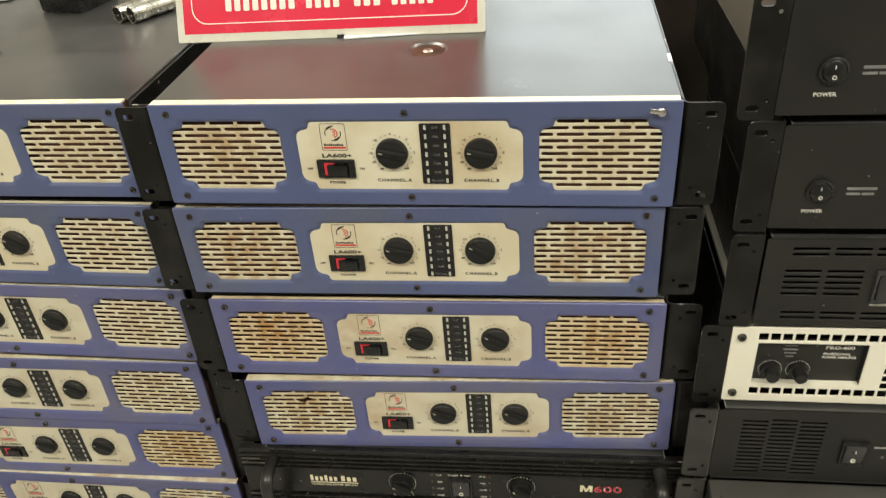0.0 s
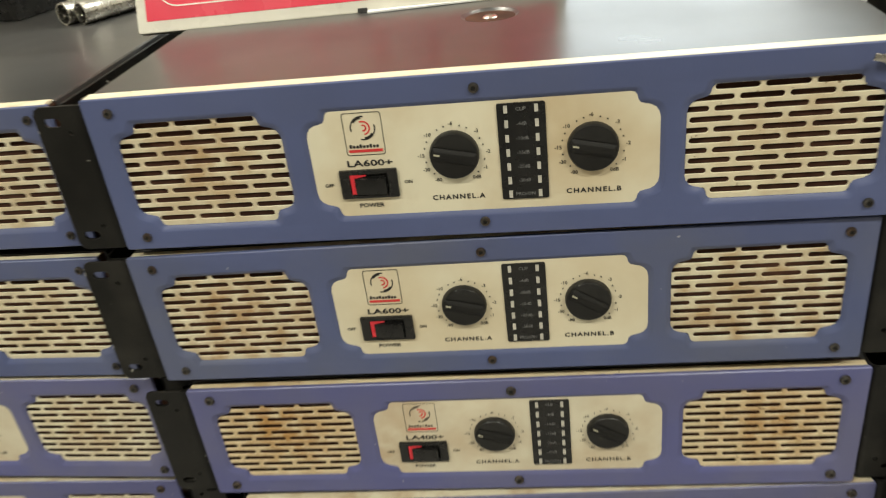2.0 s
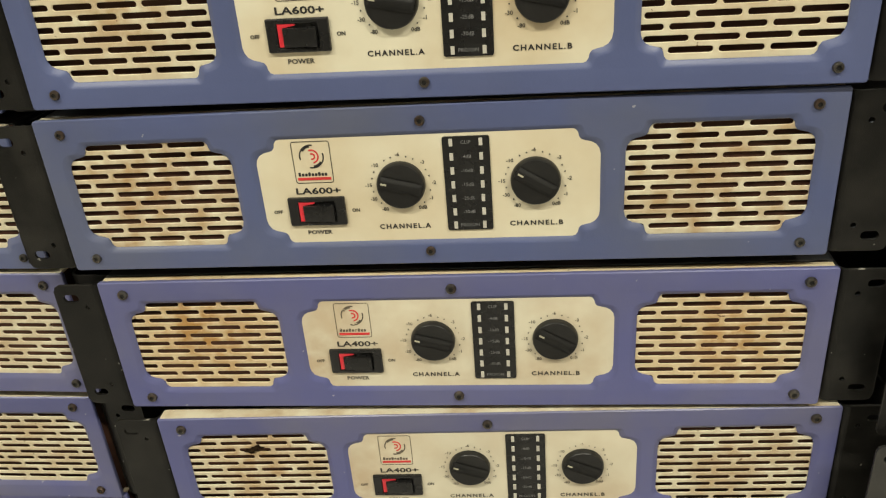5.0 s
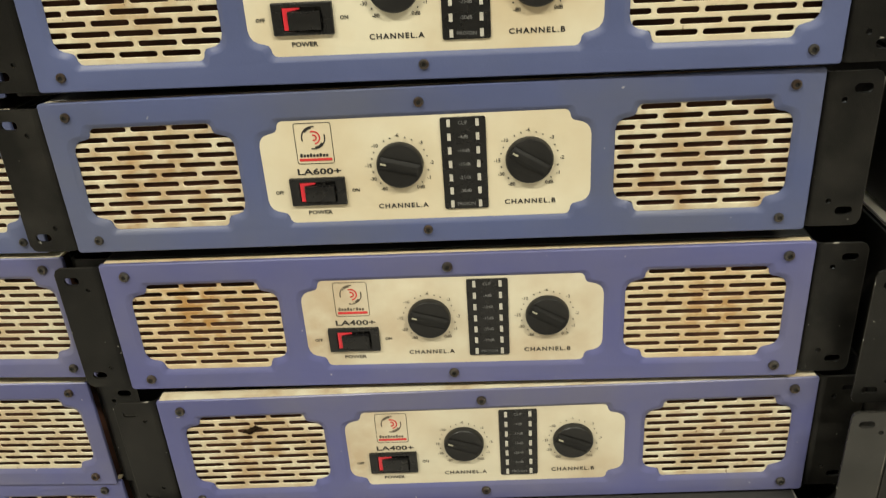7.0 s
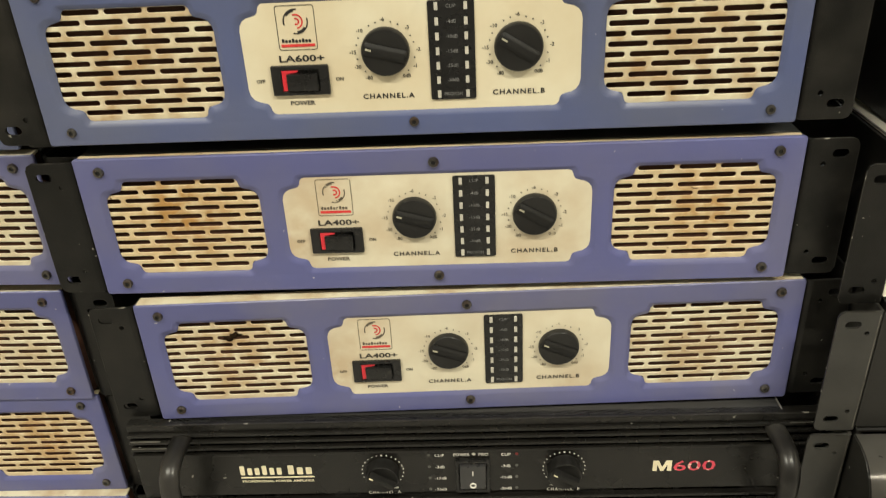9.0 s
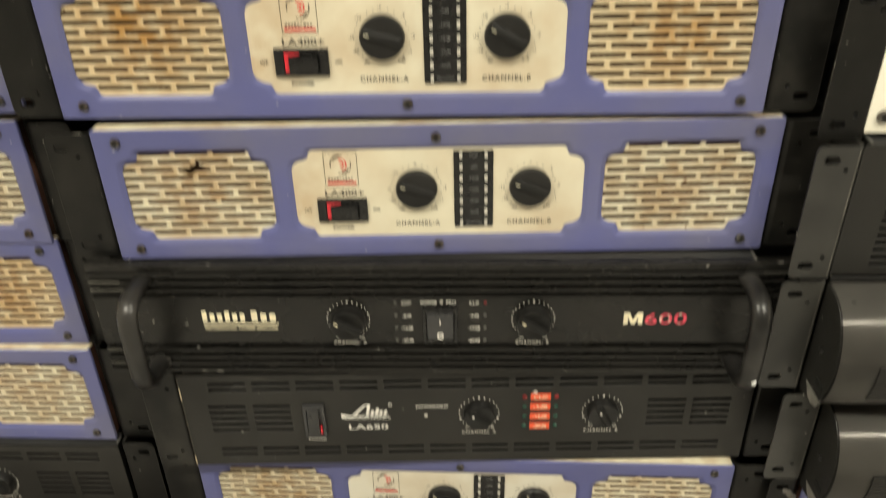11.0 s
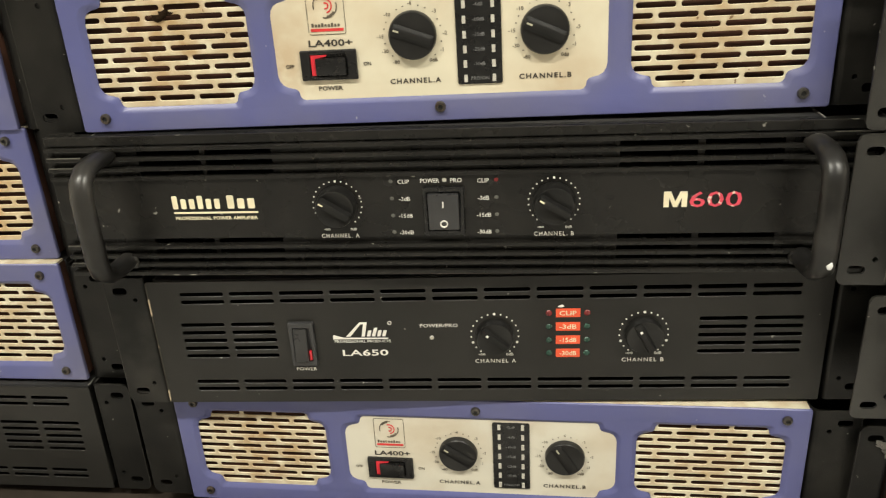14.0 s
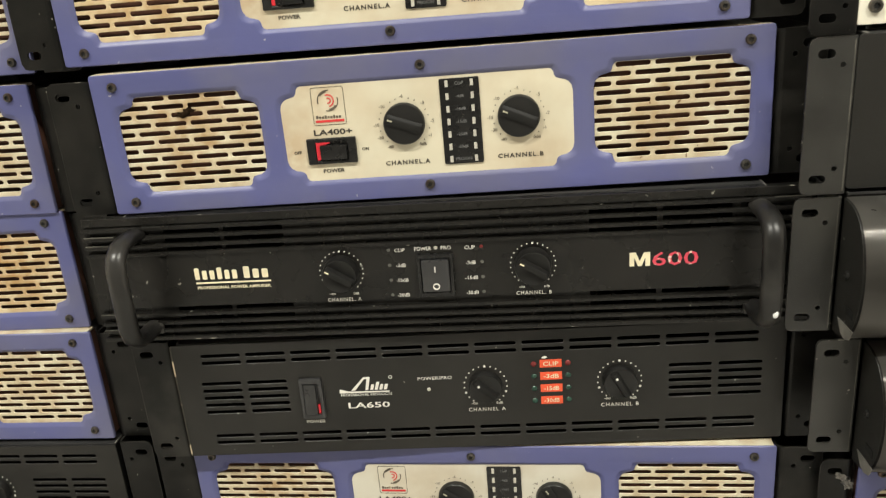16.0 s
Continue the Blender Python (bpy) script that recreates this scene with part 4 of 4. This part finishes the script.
def plain_amp(m, gap, sx, label, metal=COVER, worn=True):
    """A plain dark amplifier with a round rocker switch."""
    root = thing("power_amplifier", m, label, "amplifier", "black amplifiers")
    cavity(root, depth=0.46)
    black_top(root, metal, 0.46)
    def face():
        bm = bmesh.new()
        plate(bm, [rounded(-0.2230, 0.2230, -0.0455, 0.0470, 0.0025, 3)], 0.0, 0.0020, 0.0006)
        return done(bm, "plain_face", FACE_GREY)
    part("plain_face", cached("plain_face", face), root, "plain dark grey painted face")
    ears(root, 0.0003, 0.2224, 0.2500, -0.0490, 0.0505, label="scratched black rack ear", back=0.018 if metal is BROWN_METAL else 0.30)
    def ring():
        bm = bmesh.new()
        lathe(bm, [(0.0108, 0.0), (0.0106, -0.0022), (0.0092, -0.0030), (0.0084, -0.0028), (0.0082, -0.0008), (0, -0.0008)], 28)
        return done(bm, "switch_ring", PLASTIC, True)
    def rock():
        bm = bmesh.new()
        lathe(bm, [(0.0080, -0.0008), (0.0079, -0.0036), (0.0070, -0.0042), (0, -0.0040)], 24)
        for v in bm.verts:
            if v.co.y < -0.002:
                v.co.y += v.co.z * 0.16
        return done(bm, "rocker", PLASTIC, True)
    s = part("power_switch", cached("round_ring", ring), root, "round black rocker power switch", (sx, 0, -0.0095))
    part("rocker", cached("round_rocker", rock), s)
    part("on_mark", cached("on_small", lambda: flat("on_mark", [[[(-0.0003, 0.002), (0.0003, 0.002), (0.0003, 0.0048), (-0.0003, 0.0048)]]], WHITE_INK, -0.0042)), s)
    part("off_mark", cached("off_small", lambda: flat("off_mark", [[circle(0, -0.0040, 0.0017, 14), circle(0, -0.0040, 0.0011, 14)]], WHITE_INK, -0.0053)), s)
    part("power_lettering", words("power_big", [("POWER", -0.0025, -0.0285, 0.0032, 0.0165)], WHITE_INK, bold=0.018), root, "", (sx, 0, 0))
    part("mode_print", cached("mode_print", lambda: flat("mode_print", [[[(0.0205, -0.0090), (0.0430, -0.0090), (0.0430, -0.0066), (0.0205, -0.0066)]],
         [[(0.0205, -0.0136), (0.0310, -0.0136), (0.0310, -0.0115), (0.0205, -0.0115)]], [[(0.0322, -0.0136), (0.0415, -0.0136), (0.0415, -0.0115), (0.0322, -0.0115)]]], GREY_INK)),
         root, "worn grey mode marks", (sx, 0, 0))
    feet(root, -0.046, gap)
    return root


def white_amp(m, gap):
    """The cream-fronted amplifier with square vents and a recessed black control window."""
    root = thing("power_amplifier", m, "cream-fronted power amplifier with square vents and black control window", "amplifier")
    cavity(root)
    black_top(root, WHITE_FACE)
    bm = bmesh.new()
    loops = [rounded(-0.2230, 0.2230, -0.0420, 0.0482, 0.0010, 2), rounded(-0.1985, -0.1020, -0.0195, 0.0298, 0.0010, 2)]
    for z in (0.0372, -0.0290):
        loops += [[(x, z - 0.0041), (x + 0.0083, z - 0.0041), (x + 0.0083, z + 0.0041), (x, z + 0.0041)] for x in [-0.1990 + 0.0105 * i for i in range(38)]]
    for r in range(5):
        z = 0.016 - r * 0.0088
        loops += [[(x, z - 0.0034), (x + 0.0083, z - 0.0034), (x + 0.0083, z + 0.0034), (x, z + 0.0034)] for x in [-0.0835 + 0.0105 * i for i in range(8)]]
    plate(bm, loops, 0.0, 0.0012, 0.0003)
    part("square_vent_face", done(bm, "square_vent_face", WHITE_FACE), root, "cream painted face with square vents")
    bm = bmesh.new()
    for a in ((-0.1995, -0.1010, 0.0065, 0.0075, -0.0205, 0.0308), (-0.1997, -0.1985, 0.0020, 0.0065, -0.0205, 0.0308), (-0.1020, -0.1008, 0.0020, 0.0065, -0.0205, 0.0308),
              (-0.1997, -0.1008, 0.0020, 0.0065, 0.0298, 0.0310)):
        box(bm, *a)
    win = part("control_recess", done(bm, "control_recess", FACE), root, "recessed black control window")
    bm = bmesh.new()
    part("recess_sill", done(box(bm, -0.1985, -0.1020, 0.0014, 0.0065, -0.0207, -0.0195), "recess_sill", WHITE_FACE), win, "cream lower edge of the window")
    for x in (-0.1820, -0.1570):
        bm = bmesh.new()
        lathe(bm, [(0.0088, 0.0), (0.0085, -0.0035), (0.0062, -0.0042), (0.0060, -0.0125), (0.0052, -0.0145), (0.0, -0.0150)], 24)
        part("knob", done(bm, "knob", KNOB, True), win, "stepped black knob", (x, 0.0064, -0.0065))
        part("dial_ring", dot_ring("dial_dots_small", 0.0105, 0.00045, -35, 215, 19, WHITE_INK), win, "", (x, 0.0063, -0.0065))
    part("model_lettering", words("pro", [("PRO-600", -0.1240, 0.0212, 0.0042, 0.0250), ("PROFESSIONAL", -0.1255, 0.0135, 0.0028, 0.0240),
                                           ("POWER AMPLIFIER", -0.1230, 0.0095, 0.0028, 0.0300)], WHITE_INK, bold=0.02), win, "white lettering", (0, 0.0063, 0))
    part("status_print", flat("status_print", [[[(-0.1735 + k, z), (-0.1605 - k, z), (-0.1605 - k, z + 0.0015), (-0.1735 + k, z + 0.0015)]] for z, k in ((0.0218, 0.001), (0.0172, 0.0), (0.0130, 0.0012), (0.0088, 0.003))], GREY_INK), win, "", (0, 0.0063, 0))
    ears(root, 0.0003, 0.2224, 0.2500, -0.0465, 0.0480, label="dusty black rack ear")
    for x in (-0.2140, 0.2140):
        for z in (-0.0315, 0.0365):
            screw(root, x, z, 0.0, 1.15)
    feet(root, -0.046, gap)
    return root


def louvred_amp(m, gap):
    """A dark amplifier with a block of short slots and a rocker switch."""
    root = thing("power_amplifier", m, "dark grey power amplifier with slot vents and rocker switch", "amplifier", "black amplifiers")
    cavity(root)
    black_top(root)
    bm = bmesh.new()
    loops = [rounded(-0.2230, 0.2230, -0.0455, 0.0470, 0.0025, 3)]
    for i in range(14):
        for c in range(3):
            z = 0.0330 - i * 0.0054 + (0.0020 if c == 1 else 0.0)
            loops.append(rounded(-0.2000 + c * 0.0268, -0.2000 + c * 0.0268 + 0.0245, z - 0.0013, z + 0.0013, 0.0010, 2))
    plate(bm, loops, 0.0, 0.0009, 0.0004, 0.0002)
    part("louvred_face", done(bm, "louvred_face", FACE_GREY), root, "dark face with three columns of slots")
    ears(root, 0.0003, 0.2224, 0.2500, -0.0485, 0.0462, material=EAR_DUSTY_LIT, label="dusty black rack ear")
    big_rocker(root, -0.0915, -0.0045, 0.0)
    part("power_lettering", words("power_louvre", [("POWER", -0.0660, 0.0030, 0.0027, 0.0150)], WHITE_INK, bold=0.02), root)
    small_led(root, -0.0640, -0.0100, LED_DIM)
    feet(root, -0.046, gap)
    return root


def bulged_amp(m, gap, ear=(-0.0478, 0.0470)):
    """An amplifier whose grey metal front bulges out in a half round between dark end caps."""
    root = thing("power_amplifier", m, "grey power amplifier with bulging half-round metal front", "amplifier", "bulged amplifiers")
    cavity(root)
    black_top(root)
    def prof(k, r0=1.0):
        return [(-0.0400 * r0 * math.sin(math.pi * i / k) ** 0.75, -0.0450 + 0.0900 * (0.5 - 0.5 * math.cos(math.pi * i / k))) for i in range(k + 1)]
    def shell():
        bm = bmesh.new()
        p = prof(20)
        rows = [[bm.verts.new((x, y, z)) for y, z in p] for x in (-0.2190, -0.05, 0.05, 0.2190)]
        for a, b in zip(rows, rows[1:]):
            for i in range(len(p) - 1):
                bm.faces.new((a[i], a[i + 1], b[i + 1], b[i]))
        bmesh.ops.solidify(bm, geom=bm.faces, thickness=0.0015)
        return done(bm, "bulged_front", GREY_METAL, True)
    part("bulged_front", cached("bulged_front", shell), root, "grey satin metal front")
    def cap():
        bm = bmesh.new()
        p = prof(20, 0.96)
        vs = [bm.verts.new((0, y, z * 0.985)) for y, z in p]
        f = bm.faces.new(vs)
        out = bmesh.ops.extrude_face_region(bm, geom=[f])["geom"]
        for g in out:
            if isinstance(g, bmesh.types.BMVert):
                g.co.x += 0.003
        return done(bm, "end_cap", FACE_GREY)
    for s in (-1, 1):
        c = part("end_cap", cached("end_cap", cap), root, "dark end cap with a screw", (-0.2200 if s < 0 else 0.2170, 0, 0))
        def bare():
            bm = bmesh.new()
            vs = [bm.verts.new(v) for v in ((-0.0006, -0.0330, -0.0310), (-0.0006, -0.0080, -0.0318), (-0.0006, -0.0150, -0.0400), (-0.0006, -0.0215, -0.0412), (-0.0006, -0.0285, -0.0385))]
            f = bm.faces.new(vs)
            for v in [g for g in bmesh.ops.extrude_face_region(bm, geom=[f])["geom"] if isinstance(g, bmesh.types.BMVert)]:
                v.co.x += 0.0004
            return done(bm, "bare_patch", EDGE)
        if s < 0:
            part("bare_patch", cached("bare_patch", bare), c, "patch rubbed to bare metal")
        def notch():
            bm = bmesh.new()
            box(bm, -0.0005, 0.0004, -0.0300, -0.0190, -0.0245, -0.0195, 0.0001)
            return done(bm, "cap_slot", HOLE)
        if s < 0:
            part("cap_slot", cached("cap_slot", notch), c, "dark slot in the end cap")
        part("cap_screw", cached("cap_screw", cap_screw), c, "", (0.0 if s < 0 else 0.003, -0.016, 0.0), (0, 0, -90 if s < 0 else 90), (0.8, 0.8, 0.8))
    def grille():
        bm = bmesh.new()
        for i in range(9):
            z = -0.0240 + i * 0.0035
            y = -0.0400 * math.sin(math.acos(max(-1, min(1, -z / 0.045)))) ** 0.75
            box(bm, -0.1930, 0.1930, y - 0.0015, y + 0.0010, z - 0.0009, z + 0.0009)
        return done(bm, "lower_grille", FACE)
    part("lower_grille", cached("lower_grille", grille), root, "dark grille bars")
    ears(root, -0.0010, 0.2212, 0.2500, *ear, material=EAR_DUSTY_LIT, label="dusty black rack ear")
    feet(root, -0.046, gap)
    return root


# ---- the three stacks, from the bench up: builder, x, y, z of the front's middle, turn, lean ----
def stack(rows, base=0.40):
    level = base
    for make, x, y, z, yaw, lean, args in rows:
        make(pose(x, y, z, 0, lean, yaw), gap=z - 0.046 - level, **args)
        level = z + TOP


def blue(m, gap, model="LA400+", turns=(12, 28), stained="", extra=None, ear=(0.2545, 0.0440)):
    root = blue_amp(m, model, gap, turns, stained, ear)
    if extra:
        extra(root)
    return root


def dirt_lump(root):
    """A dried brown lump of dirt on the slotted plate."""
    bm = bmesh.new()
    bmesh.ops.create_icosphere(bm, subdivisions=3, radius=1.0)
    for v in bm.verts:
        k = 1 + 0.7 * noise.noise(v.co * 2.1) + 0.5 * noise.noise(v.co * 4.0)
        v.co = Vector((v.co.x * 0.0052 * k, v.co.y * 0.0010 * k, v.co.z * 0.0022 * k + 0.0012 * math.sin(v.co.x * 3)))
    part("dirt_lump", done(bm, "dirt_lump", DIRT, True), root, "dried dark brown dirt", (-0.1600, 0.0024, 0.0195))


def bent_screw(root):
    """A bright loose screw, and the pale tab that sticks out of the side."""
    bm = bmesh.new()
    lathe(bm, [(0.0034, 0.0), (0.0036, -0.0020), (0.0028, -0.0034), (0.0, -0.0038)], 14)
    box(bm, -0.0095, -0.0010, -0.0040, -0.0022, -0.0016, 0.0022, 0.0006)
    part("bent_screw", done(bm, "bent_screw", CHROME, True), root, "bright bent screw", (0.2050, -0.0020, 0.0400), (0, 12, 0))
    bm = bmesh.new()
    part("side_tab", done(box(bm, 0.2212, 0.2420, 0.165, 0.285, -0.0130, -0.0118), "side_tab", GREY_METAL), root, "pale metal tab")
    bm = bmesh.new()
    part("edge_chip", done(box(bm, 0.2190, 0.2225, 0.086, 0.104, 0.0440, 0.0476, 0.0008), "edge_chip", PAPER), root, "white chip on the edge")


def foil_scrap(root):
    """Two creased shreds of foil stuck to the rack ear."""
    for x, z, a, w, h in ((-0.2318, 0.0338, 25, 0.0085, 0.0046), (-0.2272, 0.0275, -20, 0.0062, 0.0072)):
        bm = bmesh.new()
        bmesh.ops.create_grid(bm, x_segments=9, y_segments=7, size=0.5)
        for v in bm.verts:
            p = Vector((v.co.x * 3 + x * 90, v.co.y * 3, 0.4))
            k = 1 + 0.5 * noise.noise(p * 1.3)
            v.co = Vector((v.co.x * w * k, -0.0012 - 0.0016 * abs(noise.noise(p * 1.7)) - 0.0010 * noise.noise(p * 4), v.co.y * h * k))
        bmesh.ops.solidify(bm, geom=bm.faces, thickness=0.0002)
        part("foil_scrap", done(bm, "foil_scrap", GREY_METAL), root, "creased shred of silver foil", (x, 0.0050, z), (0, a, 0))


VENTED = "black power amplifier with rows of vent slots"
stack([
    (blue, 0.0439, -0.0057, 0.4626, -1.31, -0.31, dict(turns=(34, 58), stained=", lowest unit")),
    (vented_amp, 0.0500, -0.0090, 0.5598, 1.70, -0.48, dict(full=True, material=FACE, label=VENTED + " and orange level tags")),
    (finned_amp, 0.0300, -0.0140, 0.6580, 0.5, -0.2, dict()),
    (blue, 0.0291, -0.0050, 0.7555, 1.46, -0.55, dict(turns=(20, 24), stained=", stained grille", extra=dirt_lump)),
    (blue, 0.0112, -0.0034, 0.8564, 0.18, -0.35, dict(turns=(16, 30), stained=", rusty grille")),
    (blue, 0.0006, -0.0040, 0.9615, -0.10, -0.40, dict(model="LA600+", turns=(14, 32))),
    (blue, 0.0050, -0.0067, 1.0621, -0.58, 0.11, dict(model="LA600+", turns=(12, 12), stained=", top unit", extra=bent_screw)),
])
stack([
    (vented_amp, -0.4670, 0.0100, 0.4575, 0, 0, dict(full=False, material=FACE, label=VENTED)),
    (blue, -0.4714, 0.0181, 0.5541, -0.87, -0.57, dict()),
    (blue, -0.4753, 0.0233, 0.6494, -0.13, -0.88, dict(stained=", rusty grille")),
    (blue, -0.4783, 0.0208, 0.7472, -0.05, -0.12, dict()),
    (blue, -0.4665, 0.0225, 0.8500, -1.6, -0.3, dict()),
    (blue, -0.4734, 0.0225, 0.9500, -1.8, -0.33, dict(model="LA600+")),
    (blue, -0.4735, 0.0240, 1.0535, -1.0, -0.2, dict(model="LA600+", stained=", top unit")),
])
stack([
    (blue, 0.5405, -0.0200, 0.4560, 0, 0, dict(ear=(0.2460, 0.0470), extra=foil_scrap)),
    (bulged_amp, 0.5285, -0.0300, 0.5590, 0, 0, dict(ear=(-0.0385, 0.0462))),
    (bulged_amp, 0.5075, -0.0300, 0.6570, 0, 0, dict(ear=(-0.0445, 0.0450))),
    (louvred_amp, 0.5110, -0.0280, 0.7520, 0, 0, dict()),
    (white_amp, 0.5130, -0.0180, 0.8450, 0, 0, dict()),
    (vented_amp, 0.5260, -0.0200, 0.9425, 0, 0, dict(full=False, material=FACE_GREY, label=VENTED + ", chipped ear")),
    (plain_amp, 0.5250, -0.0200, 1.0455, 0, 0, dict(sx=-0.1880, label="plain dark grey amplifier with round switch")),
    (plain_amp, 0.5150, -0.0200, 1.1465, 0, 0, dict(sx=-0.1870, metal=BROWN_METAL, label="plain dark grey amplifier with brown-grey case")),
])


# ---- things on top of the stacks ----
def sign():
    root = thing("sign_board", pose(-0.0945, 0.1575, 1.1093, -24, 0, 2.0), "red sign board in a cream frame, leaning on the stack", "sign")
    w, h = 0.1555, 0.225
    bm = bmesh.new()
    part("board", done(plate(bm, [rounded(-w, w, 0, h, 0.002, 2)], 0.0, 0.006, 0.0008), "board", ACRYLIC), root, "cream acrylic board")
    part("red_field", flat("red_field", [[[(-w + 0.0075, 0.0085), (w - 0.0075, 0.0085), (w - 0.0075, h - 0.0085), (-w + 0.0075, h - 0.0085)]]], SIGNRED), root, "red printed field")
    part("border_line", flat("border_line", [[rounded(-w + 0.0165, w - 0.0165, 0.0175, h - 0.0175, 0.016, 6), rounded(-w + 0.0175, w - 0.0175, 0.0185, h - 0.0185, 0.015, 6)]], WHITE_INK, -0.0006), root, "thin white border line")
    def bars(z, high, spans, material, name, label):
        """Rows of plain bars: (from, to, how many) for each word."""
        loops = []
        for a, b, n in spans:
            step = (b - a) / n
            for i in range(n):
                top = high if i == 0 or (i * 7 + n) % 4 == 0 else high * 0.76
                loops.append([rounded(a + i * step, a + (i + 0.66) * step, z, z + top, step * 0.12, 2)])
        part(name, flat(name, loops, material, -0.0006), root, label)
    bars(0.0295, 0.0180, [(-0.1037, -0.0300, 8), (-0.0215, 0.0150, 4), (0.0268, 0.0560, 3), (0.0643, 0.1080, 5)], WHITE_INK, "white_lettering", "white lettering as plain bars")
    part("yellow_word", words("yellow_word", [("GIAO", -0.1100, 0.0770, 0.022, 0.037)], YELLOW, -0.0006, 0.03), root, "yellow lettering")
    bars(0.0660, 0.022, [(-0.085, -0.030, 5), (-0.018, 0.040, 4), (0.052, 0.115, 6)], YELLOW, "yellow_lettering", "yellow lettering as plain bars")
    bars(0.120, 0.022, [(-0.120, -0.060, 5), (-0.048, 0.010, 5), (0.022, 0.110, 7)], WHITE_INK, "upper_lettering", "white lettering as plain bars")
    bm = bmesh.new()
    part("clip", done(box(bm, 0.0085, 0.0155, -0.0020, 0.0075, -0.0020, 0.0030, 0.0006), "clip", PLASTIC), root, "small black clip")
    bm = bmesh.new()
    part("stand", done(box(bm, -0.05, 0.05, 0.006, 0.0085, 0.0, 0.15), "stand", ACRYLIC), root)


sign()


def sheet():
    bm = bmesh.new()
    box(bm, -0.045, 0.045, -0.02, 0.02, 0.0, 0.0012)
    ob = new("paper_slip", done(bm, "paper_slip", PAPER))
    ob.matrix_world = pose(-0.036, 0.1770, 1.1096, 0, 0, 7)
    tagged(ob, "white paper slip lying under the sign", "paper")


sheet()


def black_box():
    root = thing("adapter_box", pose(-0.4497, 0.3285, 1.1010, 0, 0, -14), "small black plastic box with rounded side grip on the amplifier", "box")
    bm = bmesh.new()
    part("box_body", done(box(bm, -0.030, 0.030, -0.0325, 0.0325, 0.0, 0.160, 0.002), "box_body", PLASTIC, True), root)
    bm = bmesh.new()
    box(bm, 0.0305, 0.0480, -0.012, 0.020, 0.030, 0.150, 0.0065)
    grip = part("side_grip", done(bm, "side_grip", PLASTIC, True), root, "glossy rounded black grip")
    bm = bmesh.new()
    part("red_line", done(box(bm, 0.0478, 0.0485, -0.004, 0.012, 0.060, 0.140), "red_line", RED), grip, "thin red line")
    root = thing("white_block", pose(-0.5950, 0.3800, 1.1010, 0, 0, 3), "small white plastic block standing on the amplifier", "box")
    bm = bmesh.new()
    part("block_body", done(box(bm, -0.036, 0.036, -0.03, 0.03, 0.0, 0.028, 0.004), "block_body", WHITE_PLASTIC, True), root)
    bm = bmesh.new()
    part("block_rod", done(box(bm, -0.004, 0.004, -0.004, 0.004, 0.028, 0.060, 0.001), "block_rod", CHROME), root, "grey metal rod")


black_box()


def xlr(x, y, turn, label):
    root = thing("cable_plug", pose(x, y, 1.1103, 0, 0, turn), label, "connector", "cable plugs")
    bm = bmesh.new()
    lathe(bm, [(0.0080, 0.012), (0.0082, 0.0), (0.0095, 0.0), (0.0097, 0.002), (0.0097, 0.020), (0.0092, 0.021), (0.0092, 0.050), (0.0080, 0.056), (0, 0.056)], 26)
    part("shell", done(bm, "shell", CHROME, True), root, "satin nickel shell")
    bm = bmesh.new()
    lathe(bm, [(0.0081, 0.010), (0, 0.010)], 20)
    ins = part("insert", done(bm, "insert", PLASTIC), root, "black insert")
    for a in (90, 210, 330):
        bm = bmesh.new()
        lathe(bm, [(0.0011, 0.010), (0.0011, 0.003), (0, 0.002)], 8, 0.0042 * math.cos(radians(a)), 0.0042 * math.sin(radians(a)))
        part("pin", done(bm, "pin", CHROME), ins)
    bm = bmesh.new()
    lathe(bm, [(0.0070, 0.056), (0.0078, 0.058), (0.0070, 0.074), (0.0045, 0.084), (0, 0.084)], 18)
    part("boot", done(bm, "boot", RED if turn < -30 else WHITE_PLASTIC, True), root, "red cable boot" if turn < -30 else "white cable boot")


xlr(-0.3630, 0.2520, -28, "silver cable plug with white boot")
xlr(-0.3450, 0.2480, -33, "silver cable plug with red boot")
